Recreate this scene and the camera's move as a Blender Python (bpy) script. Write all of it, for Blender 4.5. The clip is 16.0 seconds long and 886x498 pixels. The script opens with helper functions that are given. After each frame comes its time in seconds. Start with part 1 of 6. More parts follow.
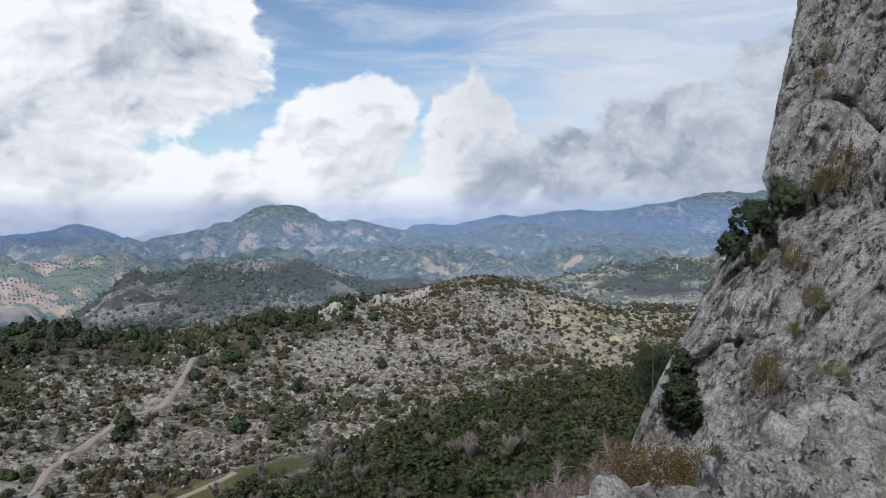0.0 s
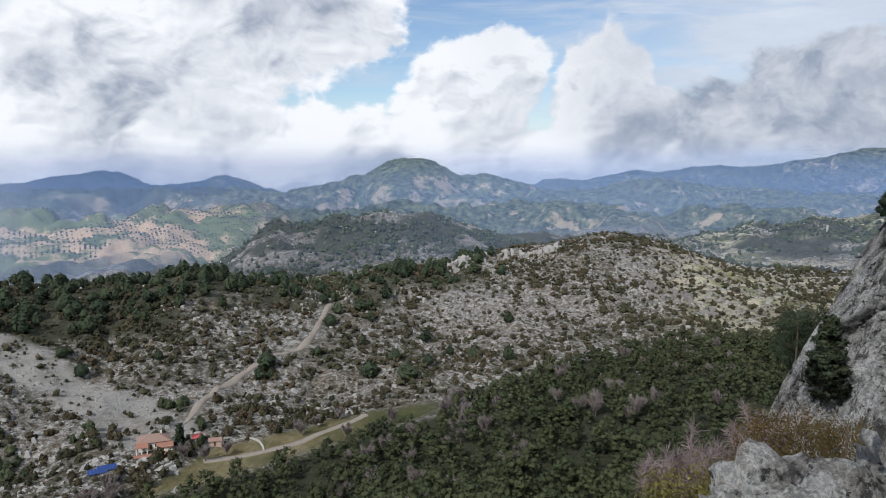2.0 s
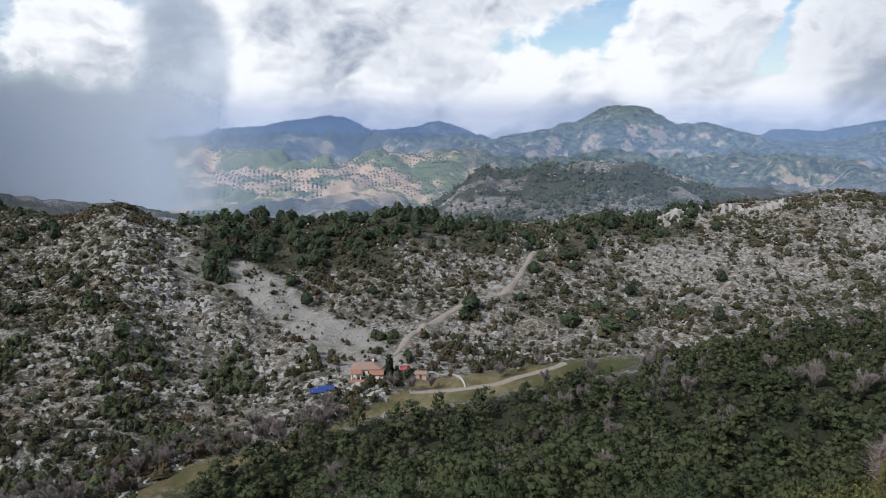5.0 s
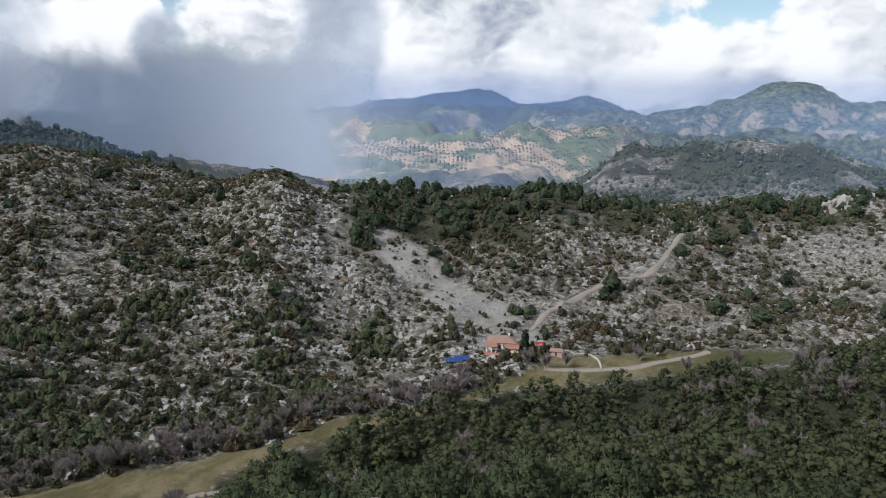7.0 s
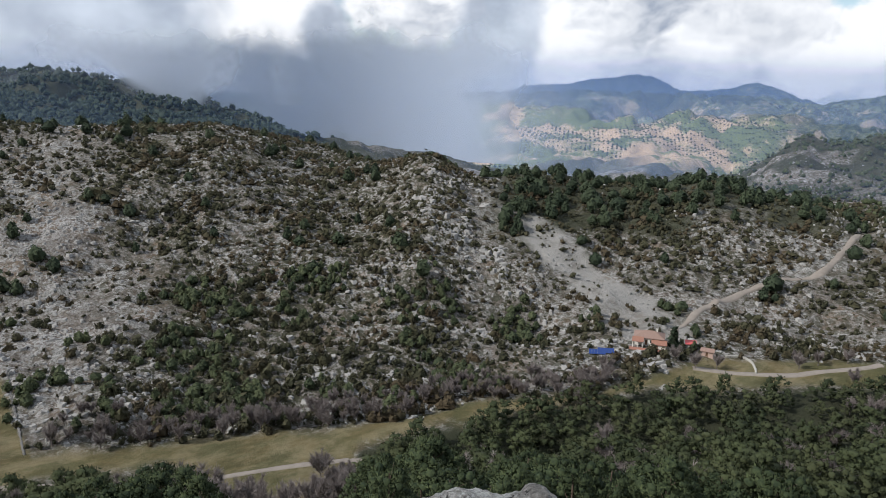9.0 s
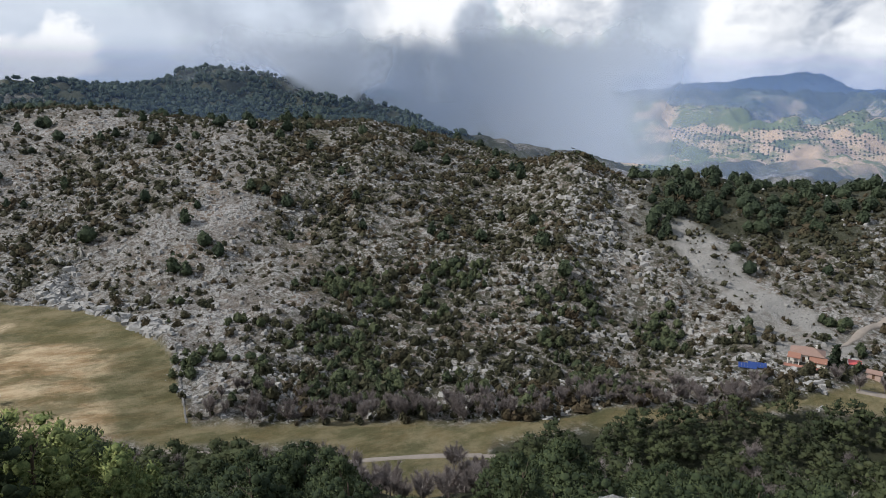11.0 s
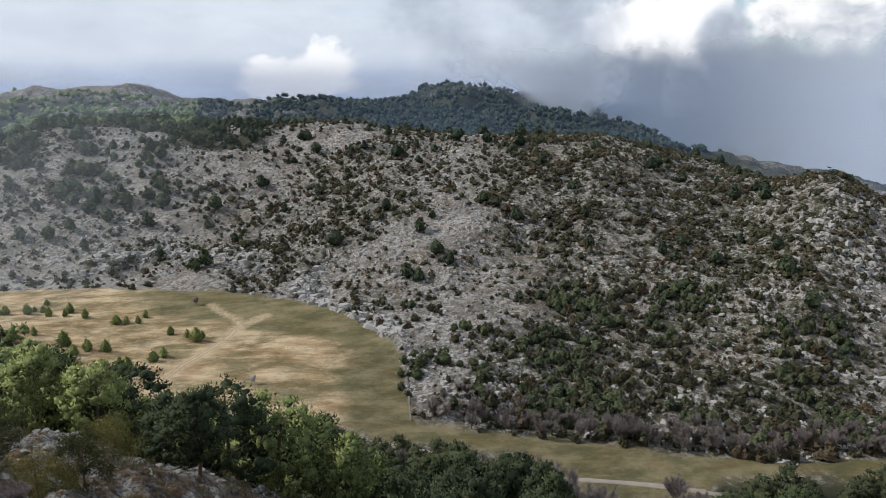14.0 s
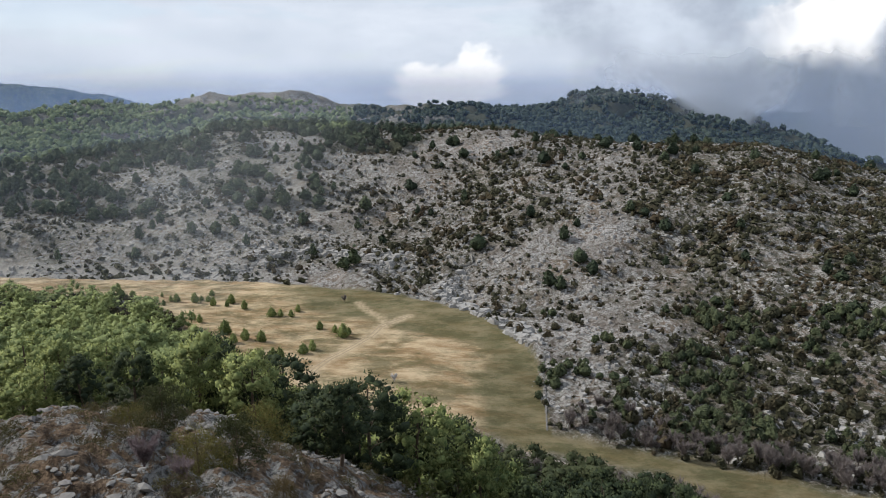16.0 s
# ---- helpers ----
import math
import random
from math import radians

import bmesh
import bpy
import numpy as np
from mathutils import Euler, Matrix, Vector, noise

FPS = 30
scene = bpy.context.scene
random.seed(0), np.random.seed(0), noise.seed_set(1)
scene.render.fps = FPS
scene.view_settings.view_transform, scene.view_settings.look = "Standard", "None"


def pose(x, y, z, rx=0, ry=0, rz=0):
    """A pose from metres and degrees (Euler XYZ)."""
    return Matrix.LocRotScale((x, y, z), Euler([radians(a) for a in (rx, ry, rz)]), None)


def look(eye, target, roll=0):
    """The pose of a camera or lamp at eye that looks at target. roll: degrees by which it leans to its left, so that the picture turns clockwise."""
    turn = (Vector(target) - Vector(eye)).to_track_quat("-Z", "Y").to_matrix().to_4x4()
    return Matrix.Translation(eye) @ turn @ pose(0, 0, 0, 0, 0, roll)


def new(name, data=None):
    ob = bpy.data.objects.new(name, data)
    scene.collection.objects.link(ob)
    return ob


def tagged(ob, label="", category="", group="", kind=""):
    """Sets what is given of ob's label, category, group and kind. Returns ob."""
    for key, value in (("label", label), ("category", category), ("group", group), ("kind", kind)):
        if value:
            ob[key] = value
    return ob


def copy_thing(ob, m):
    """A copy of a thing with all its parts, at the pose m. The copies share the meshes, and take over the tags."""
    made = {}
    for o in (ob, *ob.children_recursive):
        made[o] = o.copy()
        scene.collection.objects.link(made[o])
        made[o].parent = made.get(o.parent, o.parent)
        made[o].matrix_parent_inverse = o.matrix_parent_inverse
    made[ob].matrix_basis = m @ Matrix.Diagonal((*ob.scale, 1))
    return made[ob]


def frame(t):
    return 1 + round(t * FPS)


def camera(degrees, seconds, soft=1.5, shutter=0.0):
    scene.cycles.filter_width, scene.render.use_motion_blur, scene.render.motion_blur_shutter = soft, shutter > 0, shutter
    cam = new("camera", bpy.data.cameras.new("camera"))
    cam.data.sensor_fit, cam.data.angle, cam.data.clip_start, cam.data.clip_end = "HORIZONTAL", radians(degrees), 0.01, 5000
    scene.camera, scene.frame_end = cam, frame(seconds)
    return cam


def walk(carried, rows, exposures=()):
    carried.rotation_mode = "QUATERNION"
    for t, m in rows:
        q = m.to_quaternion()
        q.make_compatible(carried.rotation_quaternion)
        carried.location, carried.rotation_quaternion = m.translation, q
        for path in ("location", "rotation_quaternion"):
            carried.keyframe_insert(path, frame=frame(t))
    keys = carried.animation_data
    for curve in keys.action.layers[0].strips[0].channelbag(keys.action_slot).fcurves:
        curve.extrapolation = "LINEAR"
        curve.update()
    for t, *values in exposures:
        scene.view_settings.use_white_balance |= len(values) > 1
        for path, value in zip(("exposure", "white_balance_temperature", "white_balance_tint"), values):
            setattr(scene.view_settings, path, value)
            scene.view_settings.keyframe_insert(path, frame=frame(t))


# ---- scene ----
LOOKOUT = 120.0          # height of the eye over the datum; the valley floor lies near 8 m
ARM = 0.55               # the phone is swung round at arm's length
cam = camera(60.83, 16.0, soft=0.4)
ROWS = [
    (0, -0.04, -3.4, 0.6), (0.5, 2.65, -4.3, 0.44), (1, 5.48, -5.11, 0.37),
    (1.5, 7.89, -5.93, 0.31), (2, 9.76, -6.8, 0.22), (2.5, 11.62, -7.53, 0.22),
    (3, 14.02, -8.24, 0.26), (3.5, 16.95, -9, 0.28), (4, 19.9, -9.67, 0.2),
    (6.5, 33.67, -12.17, -0.63), (7, 36.48, -12.73, -0.71), (7.5, 39.3, -13.2, -0.78),
    (8, 42.14, -13.56, -0.89), (8.5, 45.09, -13.8, -1), (9, 48.01, -13.99, -1),
    (11.5, 61.68, -14.27, -0.47), (12, 64.4, -14.19, -0.13), (12.5, 67.31, -14.06, 0.14),
    (13, 70.38, -13.83, 0.29), (13.5, 73.41, -13.56, 0.34), (14, 76.26, -13.28, 0.35),
    (14.5, 79.01, -13.16, 0.48), (15, 81.71, -13.12, 0.57), (15.5, 84.51, -12.99, 0.65),
    (16, 87.29, -12.71, 0.55),
]


def carried(t, yaw, pitch, roll):
    a = radians(yaw)
    return (t, pose(-ARM * math.sin(a), ARM * math.cos(a) - ARM, LOOKOUT, 90 + pitch, roll, yaw))


walk(cam, [carried(*r) for r in ROWS], [(0, 0.30, 6150, 10), (4, 0.34, 6100, 10), (7, 0.38, 6150, 10), (9, 0.42, 6200, 10), (12.5, 0.38, 6250, 10), (14, 0.43, 6300, 10), (16, 0.48, 6300, 10)])

# ---------------------------------------------------------------- sky and sun
SUN_AZ, SUN_EL = 158.0, 40.0   # degrees to the left of the first view, and above the horizon
SKY_STRENGTH, SUN_STRENGTH = 0.08, 3.35


class Nodes:
    """Short notation for a node tree."""

    def __init__(self, tree):
        self.tree = tree
        tree.nodes.clear()

    def add(self, kind, ins=None, **props):
        n = self.tree.nodes.new(kind)
        for k, v in props.items():
            setattr(n, k, v)
        for k, v in (ins or {}).items():
            if isinstance(v, bpy.types.NodeSocket):
                self.tree.links.new(v, n.inputs[k])
            else:
                n.inputs[k].default_value = v
        return n

    def math(self, op, a, b=0.0, c=0.0, clamp=False):
        return self.add("ShaderNodeMath", {0: a, 1: b, 2: c}, operation=op, use_clamp=clamp).outputs[0]

    def vec(self, op, a, b=(0, 0, 0)):
        return self.add("ShaderNodeVectorMath", {0: a, 1: b}, operation=op).outputs[0]

    def noise(self, vector, scale, detail=4.0, rough=0.55, dist=0.0):
        return self.add("ShaderNodeTexNoise", {"Vector": vector, "Scale": scale, "Detail": detail, "Roughness": rough, "Distortion": dist}).outputs[0]

    def ramp(self, fac, lo, hi, a=0.0, b=1.0):
        return self.add("ShaderNodeMapRange", {0: fac, 1: lo, 2: hi, 3: a, 4: b}, interpolation_type="SMOOTHSTEP").outputs[0]

    def mix(self, fac, a, b, blend="MIX"):
        return self.add("ShaderNodeMix", {0: fac, 6: a, 7: b}, data_type="RGBA", blend_type=blend).outputs[2]

    def attr(self, name):
        return self.add("ShaderNodeAttribute", attribute_name=name).outputs["Fac"]


def rgb(r, g, b):
    return (r, g, b, 1.0)


# cumulus heaps: degrees to the left, degrees up, half width, half height, weight
HEAPS = [(24, 12, 9.5, 6.5, 1.0), (17, 11.6, 3.6, 4.4, 0.9), (30.5, 7, 5.5, 4.4, 1.0), (30, 1.5, 8, 3.0, 0.9), (36, 4.5, 5.5, 6.5, 1.0), (37.5, 9.5, 5, 4.5, 0.9), (26, 5.2, 4.5, 3.2, 0.8),
         (18.4, 2.0, 5.6, 2.2, 1.0), (8.2, 4.0, 4.4, 4.2, 1.0), (5.4, 6.6, 3.2, 2.9, 1.0), (-2.0, 4.2, 3.4, 5.0, 0.9), (-9, 2.6, 4.4, 2.4, 0.7), (-17.5, 3.8, 6.5, 3.6, 0.9),
         (-27, 5, 8, 6, 0.8), (6, 0.5, 13, 1.5, 0.8), (31, -0.2, 13, 1.8, 0.9), (60.5, 3.0, 5.0, 2.6, 1.0), (50, 4.2, 4.4, 3.0, 1.0), (86.6, -0.5, 3.0, 1.3, 0.3), (84.8, 0.5, 1.5, 1.3, 0.3)]
# low grey banks of hill cloud
BANKS = [(53, -2.6, 13, 4.0, 1.0), (44.2, 2.6, 3.4, 6.5, 1.0), (56.6, 1.4, 2.0, 3.2, 0.9), (73, 5.5, 9.0, 7.5, 1.0), (44, 11, 7, 3, 0.6), (98, 14, 24, 4.5, 0.8), (66, 14.5, 16, 4.5, 0.9)]

world = bpy.data.worlds.new("sky")
scene.world = world
world.use_nodes = True
N = Nodes(world.node_tree)
sky = N.add("ShaderNodeTexSky", sky_type="NISHITA", sun_disc=False, sun_elevation=radians(SUN_EL), sun_rotation=radians(-SUN_AZ), altitude=1100, dust_density=0.15, ozone_density=2.0)
ray = N.add("ShaderNodeTexCoord").outputs["Generated"]
sep = N.add("ShaderNodeSeparateXYZ", {0: ray})
az = N.math("MULTIPLY", N.math("ARCTAN2", N.math("MULTIPLY", sep.outputs[0], -1.0), sep.outputs[1]), 57.29578)
el = N.math("MULTIPLY", N.math("ARCSINE", sep.outputs[2]), 57.29578)
flat = N.add("ShaderNodeCombineXYZ", {0: N.math("DIVIDE", az, 10.0), 1: N.math("DIVIDE", el, 7.5), 2: 0.0}).outputs[0]


def heaped(shapes, vector):
    """How far inside one of the heaps a direction lies: over 0 inside."""
    s = N.add("ShaderNodeSeparateXYZ", {0: vector})
    total = None
    for a, e, w, h, k in shapes:
        u = N.math("DIVIDE", N.math("SUBTRACT", s.outputs[0], a / 10.0), w / 10.0)
        v = N.math("DIVIDE", N.math("SUBTRACT", s.outputs[1], e / 7.5), h / 7.5)
        r = N.math("ADD", N.math("MULTIPLY", u, u), N.math("MULTIPLY", v, v))
        g = N.math("MULTIPLY", N.math("SUBTRACT", 1.0, r), k)
        total = g if total is None else N.math("SMOOTH_MAX", total, g, 0.35)
    return N.math("MAXIMUM", total, -1.2)


def billow(vector):
    """Rounded puffs heaped on puffs."""
    total = None
    for scale, amp in ((1.7, 0.62), (3.9, 0.32), (8.6, 0.15), (18.0, 0.06)):
        n = N.math("ABSOLUTE", N.math("SUBTRACT", N.noise(N.vec("ADD", vector, (scale, 3.7, 0.0)), scale, 1.0, 0.4), 0.5))
        term = N.math("MULTIPLY", N.math("SUBTRACT", 0.16, n), amp * 5.0)
        total = term if total is None else N.math("ADD", total, term)
    return total


drift = N.vec("SUBTRACT", N.add("ShaderNodeTexNoise", {"Vector": flat, "Scale": 1.4, "Detail": 3.0, "Roughness": 0.5}).outputs["Color"], (0.5, 0.5, 0.5))
bent = N.vec("ADD", flat, N.vec("MULTIPLY", drift, (0.48, 0.42, 0.0)))
puffs = billow(bent)
lee = billow(N.vec("ADD", bent, (0.035, 0.055, 0.0)))
mass = heaped(HEAPS, bent)
fray = N.math("MULTIPLY", N.math("SUBTRACT", N.noise(flat, 4.5, 7.0, 0.58, 0.1), 0.5), 1.2)
over = heaped(HEAPS, N.vec("ADD", bent, (0.16, 0.36, 0.0)))
dens = N.math("ADD", N.math("ADD", mass, N.math("MULTIPLY", puffs, 0.62)), N.math("ADD", fray, 0.10))
body = N.ramp(dens, -0.06, 0.40)
shade = N.math("ADD", N.math("MULTIPLY", N.ramp(over, -0.15, 0.9), 0.62), N.ramp(N.noise(N.vec("ADD", flat, N.vec("MULTIPLY", drift, (0.5, 0.5, 0.0))), 1.05, 5.0, 0.55, 0.2), 0.44, 0.68, -0.12, 0.62))
shade = N.math("SUBTRACT", shade, N.math("MULTIPLY", N.math("SUBTRACT", puffs, lee), 0.5))
shade = N.math("SUBTRACT", shade, N.ramp(puffs, -0.3, 0.45, -0.05, 0.14), clamp=True)
shade = N.math("ADD", shade, N.math("ADD", N.math("ADD", N.ramp(az, 2.5, -3.0, 0.0, 0.34), N.ramp(az, 11.0, 5.0, 0.0, 0.14)), N.ramp(az, -5.0, -13.0, 0.0, 0.36)), clamp=True)
shade = N.math("SUBTRACT", shade, N.ramp(el, 2.6, -0.8, 0.0, 0.32), clamp=True)
gap = N.math("MULTIPLY", N.ramp(az, 43.0, 48.0), N.ramp(az, 90.0, 84.0))
shade = N.math("SUBTRACT", shade, N.math("MULTIPLY", gap, 0.14), clamp=True)
shade = N.math("MULTIPLY", shade, N.ramp(N.noise(bent, 2.6, 6.0, 0.6, 0.2), 0.30, 0.70, 0.55, 1.05), clamp=True)
white = N.mix(shade, rgb(0.78, 0.775, 0.77), rgb(0.27, 0.305, 0.37))
# thin high streaks, and a pale band towards the horizon
streak = N.noise(N.vec("MULTIPLY", flat, (0.55, 2.4, 1.0)), 1.1, 8.0, 0.6, 0.5)
thin = N.ramp(streak, 0.40, 0.66, 0.05, 0.72)
west = N.ramp(az, 52.0, 80.0, 0.0, 0.75)
east = N.ramp(az, 1.0, -13.0, 0.0, 0.72)
thin = N.math("ADD", N.math("ADD", thin, west), east, clamp=True)
pale = N.ramp(el, 6.0, -1.0, 0.0, 0.8)
blue = N.add("ShaderNodeVectorMath", {0: sky.outputs[0], "Scale": SKY_STRENGTH}, operation="SCALE").outputs[0]
veil = N.math("MAXIMUM", thin, pale)
haze_c = N.mix(N.noise(N.vec("MULTIPLY", flat, (0.6, 1.5, 1.0)), 1.9, 7.0, 0.6), rgb(0.36, 0.41, 0.48), rgb(0.66, 0.69, 0.74))
back = N.mix(veil, blue, haze_c)
# the sky behind and overhead goes on half clouded
rest = N.ramp(N.noise(ray, 2.2, 6.0, 0.55), 0.30, 0.52)
rest = N.math("MULTIPLY", rest, N.ramp(el, 16.0, 30.0))
back = N.mix(rest, back, rgb(0.43, 0.485, 0.575))
full = N.mix(body, back, white)
bank_n = N.noise(N.vec("MULTIPLY", flat, (1.0, 0.8, 1.0)), 1.3, 7.0, 0.52, 0.3)
bank = N.math("ADD", N.math("MULTIPLY", heaped(BANKS, flat), 0.9), N.math("MULTIPLY", N.math("SUBTRACT", bank_n, 0.5), 2.4))
bank = N.ramp(bank, -0.1, 0.55, 0.0, 0.92)
grey = N.mix(N.ramp(N.noise(flat, 1.7, 5.0), 0.3, 0.7), rgb(0.31, 0.345, 0.41), rgb(0.52, 0.565, 0.63))
full = N.mix(bank, full, grey)
lighting = N.add("ShaderNodeBackground", {"Color": full, "Strength": 1.0})
N.add("ShaderNodeOutputWorld", {"Surface": lighting.outputs[0]})
world.cycles.sampling_method = "MANUAL"
world.cycles.sample_map_resolution = 512

sun = new("sun", bpy.data.lights.new("sun", "SUN"))
sun.data.energy, sun.data.angle, sun.data.color = SUN_STRENGTH, radians(2.0), (1.0, 0.96, 0.90)
a, e = radians(SUN_AZ), radians(SUN_EL)
sun.matrix_world = look((0, 0, 300), (1000 * math.sin(a) * math.cos(e), -1000 * math.cos(a) * math.cos(e), 300 - 1000 * math.sin(e)))

# ---------------------------------------------------------------- number fields
def hashed(i, j, k=0):
    h = (i.astype(np.int64) * 374761393 + j.astype(np.int64) * 668265263 + np.int64(k) * 974634541) & 0x7FFFFFFF
    h = ((h ^ (h >> 13)) * 1274126177) & 0x7FFFFFFF
    return ((h ^ (h >> 16)) & 0xFFFF) / 32767.5 - 1.0


def noise2(x, y, seed=0):
    i, j = np.floor(x), np.floor(y)
    u, v = x - i, y - j
    u, v = u * u * u * (u * (u * 6 - 15) + 10), v * v * v * (v * (v * 6 - 15) + 10)
    a, b = hashed(i, j, seed), hashed(i + 1, j, seed)
    c, d = hashed(i, j + 1, seed), hashed(i + 1, j + 1, seed)
    return (a + (b - a) * u) * (1 - v) + (c + (d - c) * u) * v


def fbm(x, y, size, octaves=4, seed=0, gain=0.5):
    total, amp = np.zeros_like(x, dtype=float), 1.0
    for o in range(octaves):
        total += amp * noise2(x / size + 17.3 * o, y / size - 9.1 * o, seed + o)
        size, amp = size * 0.47, amp * gain
    return total


def smooth(a, lo, hi):
    t = np.clip((a - lo) / (hi - lo), 0, 1)
    return t * t * (3 - 2 * t)


# ---------------------------------------------------------------- lie of the land
# Each line runs round the lookout: degrees to the left, metres away, metres above or below the eye.
LIP = [(-180, 3, -2), (180, 3, -2)]
DROP = [(-180, 9, 0), (-60, 9, -1.5), (-40, 9, -3.4), (-22, 9.5, -3.9), (-15, 10.5, -4.5), (-11, 10.5, -5.4), (-5, 10, -6.2), (0, 9.5, -7.6), (6, 9.5, -8.8), (95, 9, -9),
    (108, 16, -11.5), (120, 16, -10), (140, 12, -4), (180, 9, 0)]
SLOPE = [(-180, 110, 70), (-60, 110, 20), (-40, 110, -30), (-15, 110, -50), (-5, 110, -64), (20, 110, -70), (80, 105, -68), (92, 85, -46),
    (100, 66, -33), (106, 62, -27.5), (112, 62, -25), (117, 62, -23.8), (122, 62, -25), (140, 80, 10), (180, 110, 70)]
FOREST = [(-180, 250, 150), (-60, 230, 20), (-40, 210, -66), (-10, 210, -80), (10, 180, -92), (30, 160, -92), (60, 140, -92), (78, 150, -90),
    (90, 150, -82), (98, 120, -60), (104, 102, -47), (110, 100, -43), (120, 105, -42), (140, 260, 0), (180, 250, 150)]
VALLEY_NEAR = [(-180, 400, 200), (-60, 350, 0), (-40, 330, -88), (-30, 330, -90), (-13, 340, -92), (0, 300, -100), (10, 260, -108), (20, 235, -112),
    (30, 220, -113), (50, 185, -113), (65, 180, -113), (78, 200, -111), (90, 225, -106), (100, 235, -104), (105, 280, -103), (110, 380, -103),
    (120, 430, -103), (140, 450, -60), (180, 400, 200)]
VALLEY_FAR = [(-180, 600, 220), (-60, 520, -20), (-30, 480, -92), (-13, 450, -98), (0, 390, -103), (6, 350, -107), (12, 335, -110), (18, 335, -111),
    (25, 320, -111), (32, 312, -109), (38, 300, -111), (45, 275, -112), (52, 245, -112), (60, 235, -112), (70, 232, -112), (77, 226, -112),
    (80.5, 290, -107), (84, 325, -106), (88, 355, -105), (100, 397, -105), (110, 430, -105), (120, 475, -103), (140, 600, -60), (180, 600, 220)]
CREST = [(-60, 600, -40), (-35, 560, -79.7), (-20, 600, -85.4), (-13.4, 600, -88.6), (-7.5, 640, -76.3), (-5, 650, -70.6), (-2.8, 655, -65.4),
    (1.1, 650, -69.5), (3.7, 640, -75.2), (7.9, 610, -80.3), (9.5, 560, -87.7), (12, 545, -82.4), (16, 510, -85.3), (18.5, 480, -94.2),
    (20.3, 500, -84.6), (24.6, 500, -81.9), (28, 505, -72.8), (32.7, 490, -76.7), (40.4, 480, -70.9), (45, 470, -72.8), (48.8, 480, -58.9),
    (52.7, 520, -68.5), (54, 540, -70.1), (58.2, 560, -63.8), (64, 560, -49), (75, 580, -51.8), (82, 620, -44.4), (88, 680, -44),
    (95, 700, -44), (103, 700, -41.6), (109, 690, -55.5), (120, 720, -70.6)]
DIP = [(-60, 760, -60), (-20, 760, -100), (-8, 800, -104), (0, 800, -108), (8, 740, -112), (18, 680, -118), (25, 660, -112), (40, 650, -115),
    (50, 660, -105), (58, 720, -85), (70, 740, -68), (82, 780, -62), (95, 860, -56), (110, 860, -70), (120, 860, -80)]
HILLS = [(-35, 1250, -94), (-20, 1250, -94), (-16.6, 1250, -91.8), (-12.5, 1200, -98.7), (-9.2, 1100, -109.8), (-7, 1050, -117.8),
    (-3, 1000, -126.3), (3, 980, -123.8), (6.2, 950, -111.6), (7.9, 980, -99.5), (10.8, 1020, -83.9), (14.9, 1020, -78.5), (18.1, 1020, -82.1),
    (21.2, 1000, -96.3), (22.3, 1000, -92.8), (24.1, 970, -113.9), (25.6, 950, -130.1), (28, 1000, -151.2), (35, 1100, -170.3),
    (45, 1100, -160.5), (50, 1000, -126.3), (55, 1100, -119.5), (59.1, 1200, -121.9), (63.8, 1250, -87.4), (66.1, 1300, -56.8),
    (70.3, 1300, -47.7), (75.8, 1300, -29.5), (80.7, 1300, -56.8), (84.5, 1200, -48.2)]
HILLS_WEST = [(90.8, 1150, -40.2), (95, 1250, -43.7), (97.9, 1350, -25.9), (103.4, 1400, -24.4), (108.4, 1400, -46.4), (117, 1400, -51.3)]
BASIN = [(-40, 1700, -150), (0, 1650, -160), (18, 1600, -180), (28, 1600, -205), (50, 1600, -205), (60, 1650, -190), (68, 1700, -120),
    (85, 1700, -80), (120, 1800, -110)]
GROVES = [(-40, 2400, -150), (0, 2300, -150), (15, 2300, -130), (22, 2500, -140), (30, 2600, -115), (40, 2600, -115), (48, 2600, -130),
    (60, 2500, -170), (80, 2400, -140), (120, 2500, -150)]
PEAKS = [(-40, 3100, -157), (-25, 3100, -157), (-15.4, 3100, -151.6), (-11.7, 3050, -117.2), (-9.2, 3000, -110), (-5.8, 3000, -73.3), (-4.1, 3000, -89),
    (-1.5, 3000, -131), (1.5, 3000, -152), (3.1, 3000, -115.2), (5.5, 3000, -83.8), (6.7, 3000, -57.6), (7.3, 3000, -68.1), (8.5, 3000, -73.3), (9.6,
    3000, -41.9), (10.6, 3000, -10.5), (11.5, 3000, -5.2), (13.5, 3000, -5.2), (14.2, 3000, -20.9), (15, 3000, -52.4), (17.1, 3000, -83.8), (19.2,
    3000, -110), (21.8, 3000, -141.5), (25, 3300, -132.5), (30, 3300, -138.3), (40, 3300, -149.9), (48, 3300, -184.5), (60, 3300, -201.8), (80, 3300,
    -184.5), (120, 3300, -190.3)]
PASS = [(-40, 3700, -140), (0, 3700, -180), (20, 3700, -190), (30, 3800, -150), (40, 3800, -160), (60, 3800, -230), (120, 3800, -190)]
